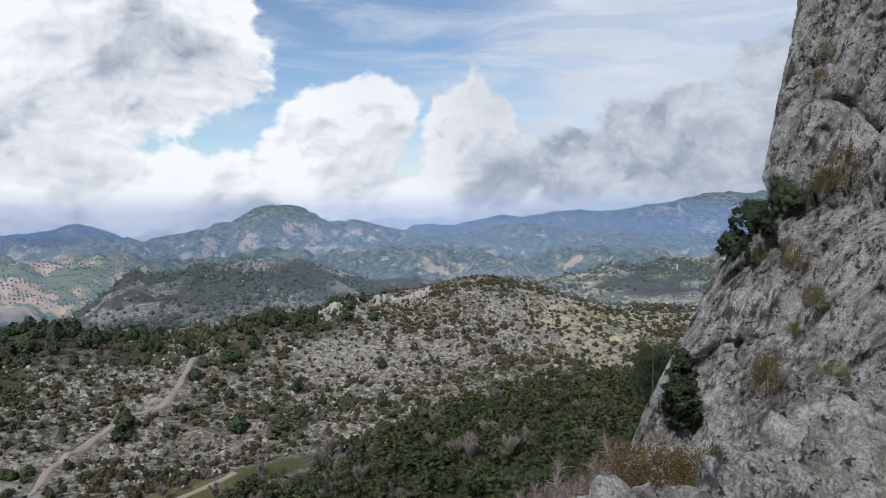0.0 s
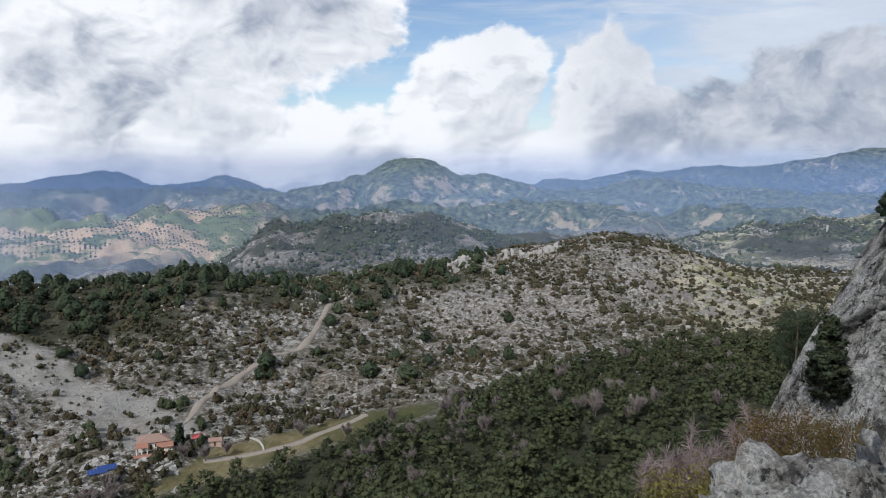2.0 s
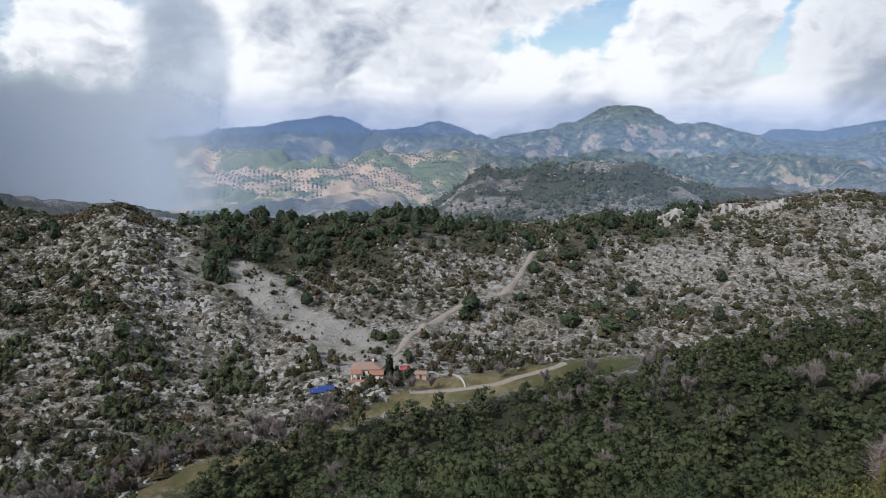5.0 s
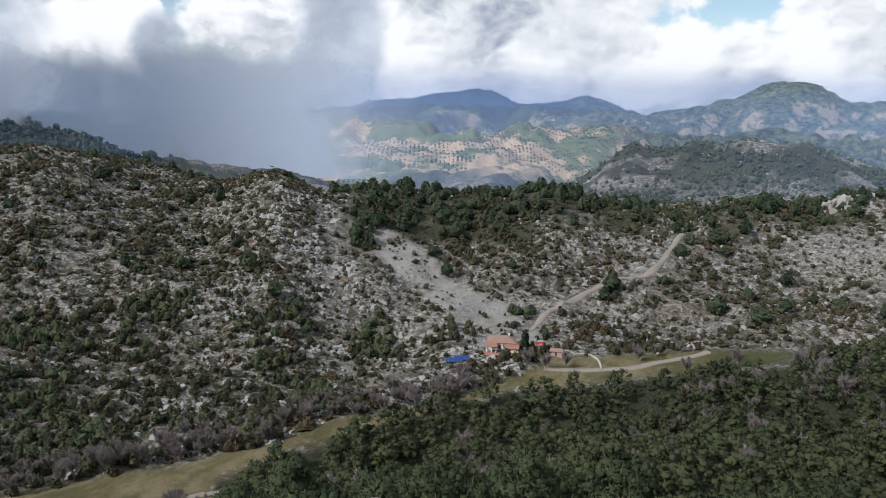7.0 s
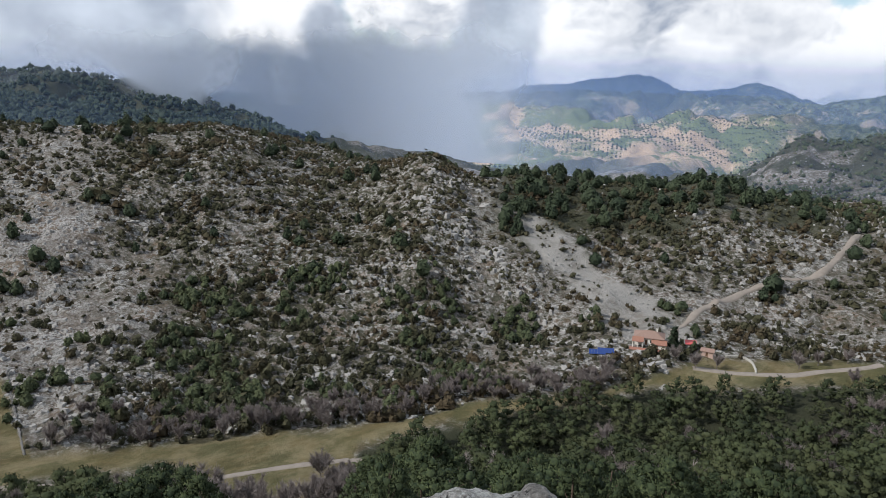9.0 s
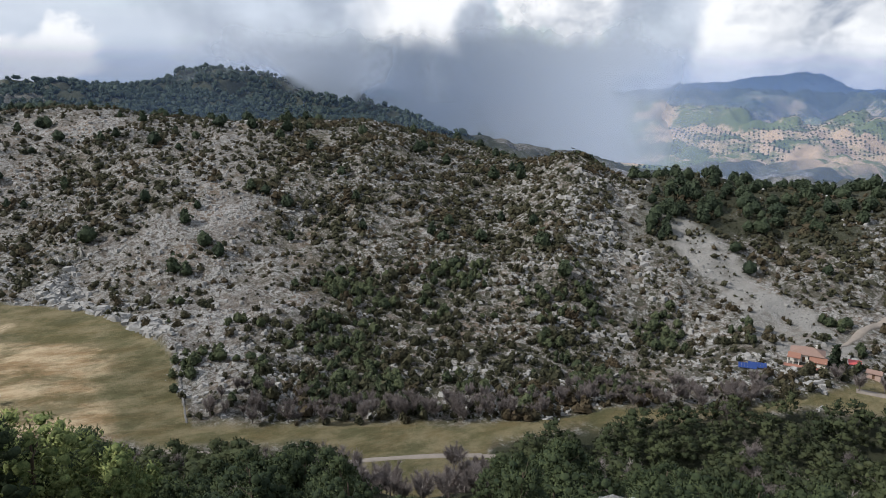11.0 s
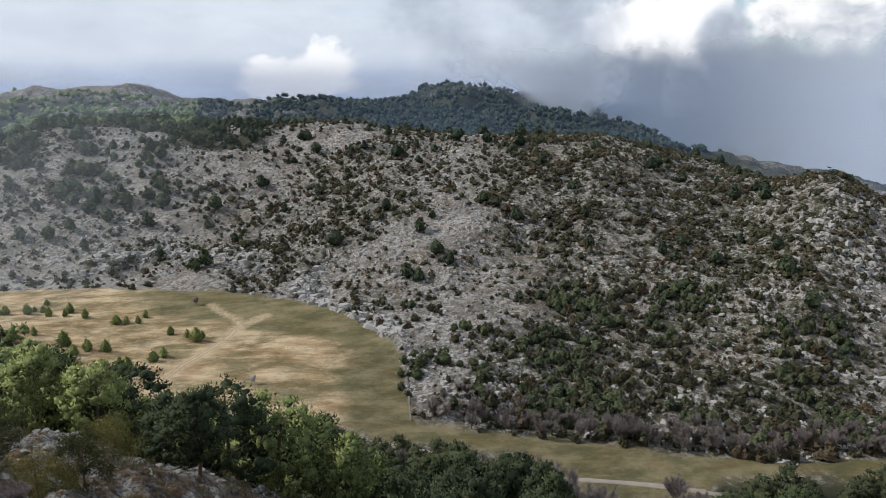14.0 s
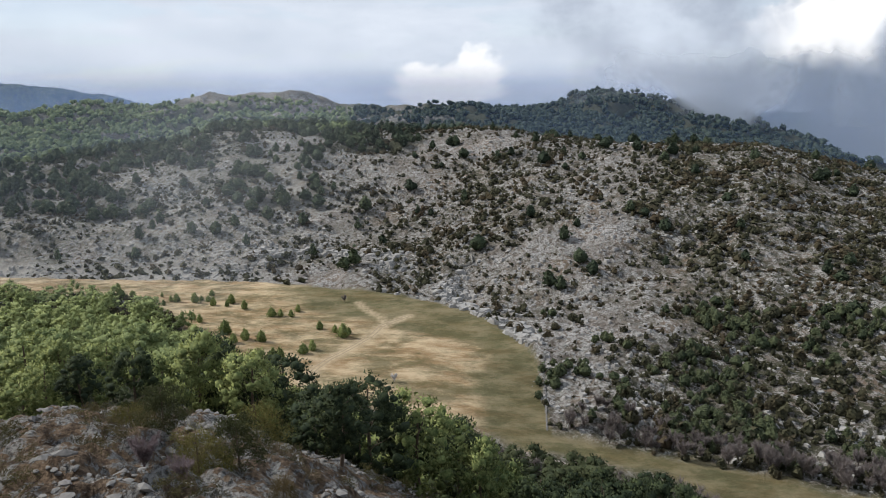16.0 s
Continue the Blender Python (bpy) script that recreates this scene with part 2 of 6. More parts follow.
RANGE = [(-40, 4400, 46.1), (-30, 4400, 53.8), (-21.5, 4400, 53.8), (-18.5, 4400, 30.7), (-15.3, 4400, -15.4), (-12.5, 4400, -53.8), (-9.3, 4400, -46.1),
    (-7.3, 4400, -69.1), (-6.3, 4400, -76.8), (-4.6, 4400, -46.1), (-2.5, 4400, -99.8), (-0.7, 4400, -130.6), (2, 4400, -115.2), (2.5, 4400, -153.7),
    (21.6, 4400, -215.2), (22.6, 4400, -176.7), (24.3, 4400, -122.9), (26, 4400, -84.5), (27.7, 4400, -122.9), (30.6, 4400, -153.7), (32.6, 4400,
    -61.4), (34.6, 4400, -61.4), (36.2, 4400, -84.5), (38.5, 4400, -115.2), (41.9, 4400, -122.9), (42.8, 4400, -161.3), (47, 4400, -230.6), (60,
    4400, -230.6), (100, 4400, -192.1), (108.4, 4400, -122.9), (112.9, 4400, -38.4), (117.1, 4400, -7.7), (125, 4400, 0)]

LINES = [LIP, DROP, SLOPE, FOREST, VALLEY_NEAR, VALLEY_FAR, CREST, DIP, HILLS + HILLS_WEST, BASIN, GROVES, PEAKS, PASS, RANGE]
STEP = 0.5
RING = np.arange(-180, 180 + STEP, STEP)


def lined(line, soft=1.3):
    a, d, z = (np.array(c, float) for c in zip(*line))
    away = smooth(np.abs(RING - 42), 110, 150)          # behind the lookout the mountain goes on rising
    dd, zz = np.interp(RING, a, d), np.interp(RING, a, z)
    if a[0] > -180:
        zz = zz * (1 - away) + 230 * away
    k = np.exp(-0.5 * (np.arange(-3, 4) / soft) ** 2)
    k /= k.sum()
    return np.convolve(np.pad(dd, 3, "edge"), k, "valid"), np.convolve(np.pad(zz, 3, "edge"), k, "valid")


FLOOR = [(np.zeros_like(RING), np.full_like(RING, -1.7))] + [lined(q, 1.3 if i < 8 else 0.6) for i, q in enumerate(LINES)] + [(np.full_like(RING, 4960.0), np.full_like(RING, -230.0))]
LD, LZ = np.array([f[0] for f in FLOOR]), np.array([f[1] for f in FLOOR])
for q in range(1, len(LD)):
    LD[q] = np.maximum(LD[q], LD[q - 1] * 1.04 + 1)
# slopes along each ray, flat at crests and dips
SEG = np.diff(LZ, axis=0) / np.diff(LD, axis=0)
SLP = np.zeros_like(LZ)
prod = SEG[:-1] * SEG[1:]
SLP[1:-1] = np.where(prod > 0, 2 * prod / (SEG[:-1] + SEG[1:] + np.where(prod > 0, 0, 1)), 0)
SLP[0], SLP[-1] = SEG[0], SEG[-1]


def around(x, y):
    return np.degrees(np.arctan2(-x, y)), np.hypot(x, y)


def line_at(k, az):
    """Distance of a line of the land in the direction az."""
    return np.interp(az, RING, LD[k])


def land(x, y, rough=True):
    """Height of the ground, for arrays of places."""
    x, y = np.asarray(x, float), np.asarray(y, float)
    az, d = around(x, y)
    col = (az + 180) / STEP
    c0 = np.clip(np.floor(col).astype(int), 0, len(RING) - 2)
    f = col - c0
    out = np.zeros_like(d)

    def pick(A, k):
        return A[k, c0] * (1 - f) + A[k, c0 + 1] * f

    for k in range(len(LD) - 1):
        d0, d1 = pick(LD, k), pick(LD, k + 1)
        m = (d >= d0) & (d < d1)
        if k == len(LD) - 2:
            m |= d >= d1
        if not m.any():
            continue
        h = (d1 - d0)[m]
        t = np.clip((d[m] - d0[m]) / h, 0, 1)
        z0, z1, s0, s1 = pick(LZ, k)[m], pick(LZ, k + 1)[m], pick(SLP, k)[m], pick(SLP, k + 1)[m]
        out[m] = (2 * t**3 - 3 * t**2 + 1) * z0 + (t**3 - 2 * t**2 + t) * h * s0 + (3 * t**2 - 2 * t**3) * z1 + (t**3 - t**2) * h * s1
    if rough:
        plain = np.maximum(meadow_mask(x, y), 0.75 * smooth(d - line_at(5, az), -10, 10) * smooth(line_at(6, az) - d, -10, 10))
        near = smooth(d, 12, 160)
        amp = (1 - 0.93 * plain) * near
        far = smooth(d, 700, 2200)
        out += amp * (fbm(x, y, 70, 4, 3) * 3.6 * (1 - far) + (0.5 - np.abs(fbm(x, y, 30, 4, 11))) * 3.2 * (1 - far))
        gully = 1 - 2 * np.abs(fbm(x, y, 330, 5, 23, 0.55))
        crested = np.minimum(np.exp(-((d - line_at(12, az)) / 130) ** 2) + np.exp(-((d - line_at(14, az)) / 160) ** 2), 1)
        out += far * (1 - 0.75 * crested) * (gully - 0.35) * 38 + far * ((0.45 - np.abs(fbm(x, y, 120, 4, 29, 0.6))) * 13 + fbm(x, y, 48, 2, 53) * 5) + smooth(d, 760, 1000) * (1 - far) * (0.5 - np.abs(fbm(x, y, 150, 5, 27, 0.58))) * 24 + smooth(d, 11, 30) * (1 - near) * (fbm(x, y, 9, 4, 31) * 0.8 + (0.5 - np.abs(fbm(x, y, 3.2, 3, 37))) * 1.2 + fbm(x, y, 1.3, 2, 39) * 0.3)
    return out + LOOKOUT


FIELD_AZ = [7, 12, 18, 24, 28, 31, 36, 41, 46, 51, 54.5, 57.5, 66, 69, 77.5]
FIELD_NEAR = [318, 300, 286, 268, 260, 258, 241, 232, 222, 212, 206, 168, 166, 202, 206]
FIELD_FAR = [334, 330, 318, 300, 290, 270, 249, 242, 238, 226, 222, 219, 219, 219, 224]


def meadow_mask(x, y):
    """1 on the mown and grazed valley floor, 0 on the slopes."""
    az, d = around(x, y)
    n = fbm(x, y, 22, 3, 41)
    big = smooth(az, 78.6, 80.4)
    near = np.interp(az, FIELD_AZ, FIELD_NEAR) * (1 - big) + line_at(5, az) * big
    far = np.interp(az, FIELD_AZ, FIELD_FAR) * (1 - big) + line_at(6, az) * big
    inside = smooth(d - near + n * 5, -2, 7) * smooth(far - d + n * 3, -3, 3)
    return inside * smooth(az, 8, 12) * smooth(126 - az, 0, 6)


def scrub_cover(x, y):
    """How closely bushes stand on the slopes, 0 to 1."""
    az, d = around(x, y)
    n = fbm(x, y, 48, 4, 91)
    k = 0.55 + 0.38 * n
    # this hill is thick with dark scrub, and more is added for cloud shade
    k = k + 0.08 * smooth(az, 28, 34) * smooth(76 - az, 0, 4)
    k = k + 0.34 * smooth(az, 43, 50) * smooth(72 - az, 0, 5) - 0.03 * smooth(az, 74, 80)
    k = k + 0.22 * smooth(az, 30, 45) * smooth(310 - d, 0, 40) - 0.34 * np.exp(-((az - 75 + (d - 400) * 0.006) / 1.9) ** 2)
    k = k - 0.42 * np.exp(-((az - 44.5 + (d - 380) * 0.012) / 2.0) ** 2) * smooth(d, 320, 350)
    k = k - 0.09 * smooth(d, 430, 560) * smooth(az, 40, 60)
    return np.clip(k + 0.20 * smooth(30 - az, 0, 6) - 0.14 * smooth(6 - az, 0, 5) - 0.04 * smooth(az, 92, 100) + 0.15 * smooth(az, 30, 36) * smooth(79 - az, 0, 3) * smooth(330 - d, 0, 60), 0.04, 1)


# plan of the road over the pass and of the lane along the fields
ROAD = [(-150, 254), (-153, 265), (-158, 277), (-160, 289), (-161.5, 304), (-161, 318), (-159, 334), (-156, 349), (-149, 363), (-142, 375),
        (-140, 384), (-141, 393), (-143, 411), (-146, 435), (-147.5, 452)]
LANE = [(-134, 250), (-124, 257), (-117, 263), (-107, 273), (-102, 282), (-94, 294), (-87, 306)]
MEADOW_TRACK = [(-330, -2), (-317.9, -12.4), (-305.5, -16.8), (-296.3, -21.1), (-285.1, -27.1), (-275.3, -32.8), (-262.3, -37.5), (-246.6, -41), (-234, -44)]
MEADOW_PATH = [(-317.9, -12.4), (-328, -14), (-341, -22), (-352, -26)]
SIDE_PATH = [(-275.3, -32.8), (-279, -48), (-287, -62), (-300, -78)]


def clear_of_road(x, y, gap=4.2):
    """1 away from the roads and the farmyard, 0 on them."""
    free = np.hypot(x + 157.5, y - 254) > 9.5
    free &= np.hypot(x + 164, y - 233) > 6
    free &= np.hypot(x + 124, y - 265) > 8
    for line in (ROAD, LANE):
        for (ax, ay), (bx, by) in zip(line, line[1:]):
            t = np.clip(((x - ax) * (bx - ax) + (y - ay) * (by - ay)) / ((bx - ax) ** 2 + (by - ay) ** 2), 0, 1)
            free &= np.hypot(x - ax - t * (bx - ax), y - ay - t * (by - ay)) > gap
    return free


def at(az, d):
    a = radians(az)
    return -d * math.sin(a), d * math.cos(a)


def ground(x, y):
    return float(land(np.array([x]), np.array([y]))[0])


# ---------------------------------------------------------------- mesh helpers
def mesh_of(name, V, F, mat=None, flat_shaded=False):
    """A mesh from arrays of corners and of equal-sided faces."""
    V, F = np.asarray(V, np.float32), np.asarray(F, np.int32)
    me = bpy.data.meshes.new(name)
    me.vertices.add(len(V))
    me.vertices.foreach_set("co", V.ravel())
    n, s = F.shape
    me.loops.add(n * s)
    me.loops.foreach_set("vertex_index", F.ravel())
    me.polygons.add(n)
    me.polygons.foreach_set("loop_start", np.arange(0, n * s, s, dtype=np.int32))
    me.polygons.foreach_set("loop_total", np.full(n, s, np.int32))
    me.update(calc_edges=True)
    me.polygons.foreach_set("use_smooth", np.full(n, not flat_shaded))
    if mat:
        me.materials.append(mat)
    return me


def layer(me, name, values):
    at_ = me.attributes.new(name, "FLOAT", "POINT")
    at_.data.foreach_set("value", np.asarray(values, np.float32))


def part(name, bm, material, parent, label=""):
    """One mesh object under a thing or a part."""
    me = bm
    if isinstance(bm, bmesh.types.BMesh):
        me = bpy.data.meshes.new(name)
        bm.to_mesh(me)
        bm.free()
    if material and not me.materials:
        me.materials.append(material)
    ob = new(name, me)
    ob.parent = parent
    return tagged(ob, label)


def empty(name, m):
    ob = new(name)
    ob.empty_display_size = 0.2
    ob.matrix_basis = m
    return ob


def grid_faces(rows, cols):
    i = np.arange(rows - 1)[:, None] * cols + np.arange(cols - 1)[None, :]
    return np.stack([i, i + 1, i + 1 + cols, i + cols], -1).reshape(-1, 4)


def box(bm, lo, hi, bevel=0.0):
    """A box between two corners, with bevelled edges."""
    c = [(a + b) / 2 for a, b in zip(lo, hi)]
    s = [max(b - a, 1e-4) for a, b in zip(lo, hi)]
    made = bmesh.ops.create_cube(bm, size=1, matrix=Matrix.Translation(c) @ Matrix.Diagonal((*s, 1)))
    if bevel:
        es = list({e for v in made["verts"] for e in v.link_edges})
        bmesh.ops.bevel(bm, geom=es, offset=bevel, segments=1, affect="EDGES")


# ---------------------------------------------------------------- materials
def surface(name, rough=0.9, bump=None, spec=0.25):
    m = bpy.data.materials.new(name)
    m.use_nodes = True
    n = Nodes(m.node_tree)
    bs = n.add("ShaderNodeBsdfPrincipled", {"Roughness": rough, "Specular IOR Level": spec})
    n.add("ShaderNodeOutputMaterial", {"Surface": bs.outputs[0]})
    return m, n, bs


def colour(n, bs, c, relief=None, strength=0.5, distance=0.05):
    if isinstance(c, bpy.types.NodeSocket):
        n.tree.links.new(c, bs.inputs["Base Color"])
    else:
        bs.inputs["Base Color"].default_value = c
    if relief is not None:
        b = n.add("ShaderNodeBump", {"Height": relief, "Strength": strength, "Distance": distance})
        n.tree.links.new(b.outputs[0], bs.inputs["Normal"])


def place(n):
    return n.add("ShaderNodeNewGeometry").outputs["Position"]


def ground_material():
    m, n, bs = surface("limestone_hillside", 0.95, spec=0.1)
    p = place(n)
    fine, mid = n.noise(p, 1.3, 7, 0.74), n.noise(p, 0.05, 5, 0.6)
    rock = n.mix(n.ramp(fine, 0.38, 0.56), rgb(0.125, 0.117, 0.106), rgb(0.46, 0.440, 0.41))
    soil = n.mix(n.ramp(n.noise(p, 0.7, 7, 0.75), 0.35, 0.65), rgb(0.068, 0.055, 0.045), rgb(0.23, 0.197, 0.165))
    soil = n.mix(n.ramp(n.noise(p, 0.035, 4, 0.6), 0.52, 0.66, 0.0, 0.7), soil, n.mix(fine, rgb(0.13, 0.085, 0.055), rgb(0.27, 0.20, 0.14)))
    scrub = n.mix(fine, rgb(0.020, 0.025, 0.013), rgb(0.080, 0.074, 0.042))
    stony = n.math("MULTIPLY", n.ramp(mid, 0.36, 0.58, 0.35, 1.0), n.ramp(n.noise(p, 0.34, 7, 0.74), 0.44, 0.53))
    c = n.mix(stony, soil, rock)
    c = n.mix(n.math("MULTIPLY", n.attr("cover"), n.ramp(n.noise(p, 0.30, 7, 0.76), 0.46, 0.54, 0.04, 0.92)), c, scrub)
    wood = n.mix(n.noise(p, 0.10, 7, 0.7), rgb(0.020, 0.024, 0.014), rgb(0.075, 0.076, 0.045))
    c = n.mix(n.attr("wood"), c, wood)
    scree = n.mix(n.noise(p, 2.0, 5, 0.7), rgb(0.19, 0.178, 0.16), rgb(0.46, 0.435, 0.395))
    c = n.mix(n.attr("scree"), c, scree)
    grass = n.mix(n.ramp(n.noise(p, 0.035, 6, 0.65), 0.3, 0.7), rgb(0.050, 0.062, 0.024), rgb(0.115, 0.112, 0.048))
    grass = n.mix(n.math("MULTIPLY", n.ramp(n.noise(p, 1.6, 5, 0.75), 0.4, 0.65), 0.45), grass, rgb(0.05, 0.055, 0.022))
    bare = n.mix(n.ramp(n.noise(n.vec("MULTIPLY", p, (1.5, 0.6, 1.0)), 0.09, 9, 0.72), 0.36, 0.62), rgb(0.35, 0.23, 0.12), rgb(0.62, 0.48, 0.30))
    worn = n.ramp(n.noise(n.vec("MULTIPLY", p, (1.3, 0.8, 1.0)), 0.06, 10, 0.74, 0.2), 0.38, 0.60, 0.3, 1.0)
    grass = n.mix(n.math("MULTIPLY", n.attr("bare"), worn), grass, bare)
    grass = n.mix(n.math("MULTIPLY", n.attr("beaten"), n.ramp(n.noise(p, 0.4, 6, 0.7), 0.35, 0.6, 0.35, 0.95)), grass, n.mix(n.noise(p, 0.9, 5, 0.7), rgb(0.40, 0.29, 0.17), rgb(0.68, 0.55, 0.37)))
    c = n.mix(n.attr("meadow"), c, grass)
    earth = n.mix(n.ramp(n.noise(p, 2.2, 8, 0.78), 0.38, 0.62), rgb(0.065, 0.044, 0.030), rgb(0.23, 0.165, 0.11))
    earth = n.mix(n.ramp(n.noise(n.vec("MULTIPLY", p, (1.0, 1.0, 2.5)), 0.5, 8, 0.75), 0.48, 0.535), earth, n.mix(n.ramp(n.noise(p, 4.0, 7, 0.78), 0.38, 0.58), rgb(0.06, 0.058, 0.054), rgb(0.32, 0.31, 0.29)))
    c = n.mix(n.attr("close"), c, earth)
    grove = n.mix(n.noise(p, 0.006, 5, 0.6), rgb(0.38, 0.255, 0.16), rgb(0.55, 0.43, 0.28))
    grove = n.mix(n.ramp(n.noise(p, 0.006, 7, 0.7), 0.44, 0.54), grove, rgb(0.13, 0.155, 0.07))
    c = n.mix(n.attr("grove"), c, grove)
    crag = n.math("ADD", n.noise(p, 0.026, 9, 0.76, 0.3), n.math("MULTIPLY", n.noise(p, 0.0016, 3, 0.5), 0.35))
    steep = n.add("ShaderNodeSeparateXYZ", {0: n.add("ShaderNodeNewGeometry").outputs["Normal"]}).outputs[2]
    crag = n.math("ADD", crag, n.ramp(steep, 0.92, 0.70, -0.02, 0.11))
    bare_f = n.mix(n.noise(p, 0.02, 5, 0.7), rgb(0.22, 0.165, 0.10), rgb(0.47, 0.37, 0.25))
    leafy = n.mix(n.ramp(n.noise(p, 0.045, 9, 0.8), 0.40, 0.64), rgb(0.022, 0.036, 0.020), rgb(0.155, 0.165, 0.085))
    range_c = n.mix(n.ramp(crag, 0.745, 0.82, 0.0, 0.85), leafy, bare_f)
    # cloud shade on the last wooded range is put into a darker forest colour
    range_c = n.mix(n.attr("shaded_wood"), range_c, n.mix(n.noise(p, 0.03, 7, 0.75), rgb(0.012, 0.020, 0.013), rgb(0.050, 0.062, 0.036)))
    c = n.mix(n.math("MULTIPLY", n.attr("far"), n.math("SUBTRACT", 1.0, n.attr("grove"))), c, range_c)
    # paler ground painted where sun falls on the slope behind the meadow
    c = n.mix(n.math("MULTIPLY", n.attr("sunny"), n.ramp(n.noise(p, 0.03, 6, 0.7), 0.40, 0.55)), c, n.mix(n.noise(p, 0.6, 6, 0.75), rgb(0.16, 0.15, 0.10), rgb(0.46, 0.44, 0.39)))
    # grass and limestone of the right-hand slope, with sun painted in as paleness
    sunlit_ground = n.mix(n.ramp(n.noise(p, 0.02, 7, 0.7), 0.40, 0.60), rgb(0.16, 0.17, 0.07), rgb(0.56, 0.50, 0.36))
    c = n.mix(n.math("MULTIPLY", n.attr("sunlit_ground"), n.ramp(n.noise(p, 0.11, 8, 0.78), 0.42, 0.56, 0.0, 0.85)), c, sunlit_ground)
    relief = n.math("ADD", n.math("ADD", n.math("MULTIPLY", fine, 0.8), n.noise(p, 3.5, 5, 0.7)), n.math("MULTIPLY", n.noise(p, 0.34, 7, 0.74), 1.6))
    colour(n, bs, c, relief, 0.9, 0.9)
    return m


def rock_material(name, dark, light, scale=1.0, lichen=0.3, cracked=0.8):
    """Weathered limestone: tone, dark seeps, pits, pale lichen and a little rust."""
    m, n, bs = surface(name, 0.92, spec=0.15)
    p = place(n)
    sp = n.add("ShaderNodeSeparateXYZ", {0: p})
    run = n.math("SUBTRACT", n.math("MULTIPLY", sp.outputs[0], 0.75), n.math("MULTIPLY", sp.outputs[1], 0.66))
    along = n.math("ADD", n.math("MULTIPLY", run, 0.3), n.math("MULTIPLY", sp.outputs[2], 0.95))
    across = n.math("SUBTRACT", n.math("MULTIPLY", sp.outputs[2], 0.3), n.math("MULTIPLY", run, 0.95))
    bed = n.add("ShaderNodeCombineXYZ", {0: n.math("MULTIPLY", along, 0.3), 1: n.math("MULTIPLY", across, 1.5), 2: sp.outputs[0]}).outputs[0]
    a = n.noise(p, 0.5 * scale, 9, 0.70, 0.2)
    fine = n.noise(p, 14.0 * scale, 6, 0.78)
    grain = n.noise(p, 4.0 * scale, 9, 0.78)
    flute = n.noise(bed, 1.1 * scale, 9, 0.72, 0.3)
    tone = n.math("ADD", n.math("ADD", n.math("MULTIPLY", a, 0.35), n.math("MULTIPLY", grain, 0.35)), n.math("MULTIPLY", flute, 0.3))
    c = n.mix(n.ramp(tone, 0.40, 0.60), dark, light)
    c = n.mix(n.ramp(n.noise(bed, 1.7 * scale, 8, 0.74), 0.535, 0.60, 0.0, 0.85), c, rgb(0.05, 0.05, 0.05))
    seep = n.noise(n.vec("MULTIPLY", p, (1.0, 0.8, 0.22)), 1.6 * scale, 7, 0.66)
    c = n.mix(n.ramp(seep, 0.58, 0.70, 0.0, 0.55), c, rgb(0.08, 0.08, 0.08))
    c = n.mix(n.ramp(n.noise(p, 1.7 * scale, 9, 0.76), 0.535, 0.575, 0.0, lichen), c, rgb(0.58, 0.58, 0.555))
    c = n.mix(n.ramp(n.noise(p, 1.3 * scale, 6, 0.66), 0.62, 0.70, 0.0, 0.45), c, rgb(0.24, 0.15, 0.085))
    pits = n.ramp(n.noise(n.vec("MULTIPLY", p, (1.0, 0.7, 1.3)), 3.2 * scale, 7, 0.72), 0.42, 0.37)
    c = n.mix(n.math("MULTIPLY", pits, 0.92), c, rgb(0.025, 0.023, 0.02))
    c = n.mix(n.ramp(fine, 0.42, 0.58, 0.5, 0.0), c, rgb(0.06, 0.06, 0.055))
    warped = n.vec("ADD", bed, n.vec("MULTIPLY", n.add("ShaderNodeTexNoise", {"Vector": p, "Scale": 1.6 * scale, "Detail": 5.0, "Roughness": 0.65}).outputs["Color"], (0.9, 0.9, 0.9)))
    crack = None
    for size, thin in ((0.8, 0.03), (2.6, 0.035)):
        edge = n.add("ShaderNodeTexVoronoi", {"Vector": warped, "Scale": size * scale}, feature="DISTANCE_TO_EDGE").outputs["Distance"]
        line = n.math("MULTIPLY", n.ramp(edge, thin, 0.0), n.ramp(n.noise(p, 0.9 * scale, 5, 0.6), 0.46, 0.58))
        crack = line if crack is None else n.math("MAXIMUM", crack, line)
    c = n.mix(n.math("MULTIPLY", crack, cracked), c, rgb(0.02, 0.018, 0.016))
    pits = n.math("MAXIMUM", pits, crack)
    relief = n.math("SUBTRACT", n.math("ADD", n.math("ADD", n.math("MULTIPLY", grain, 1.3), n.math("MULTIPLY", flute, 1.6)), n.math("MULTIPLY", fine, 0.4)), n.math("MULTIPLY", pits, 0.7))
    colour(n, bs, c, relief, 1.0, 0.16 / scale)
    return m


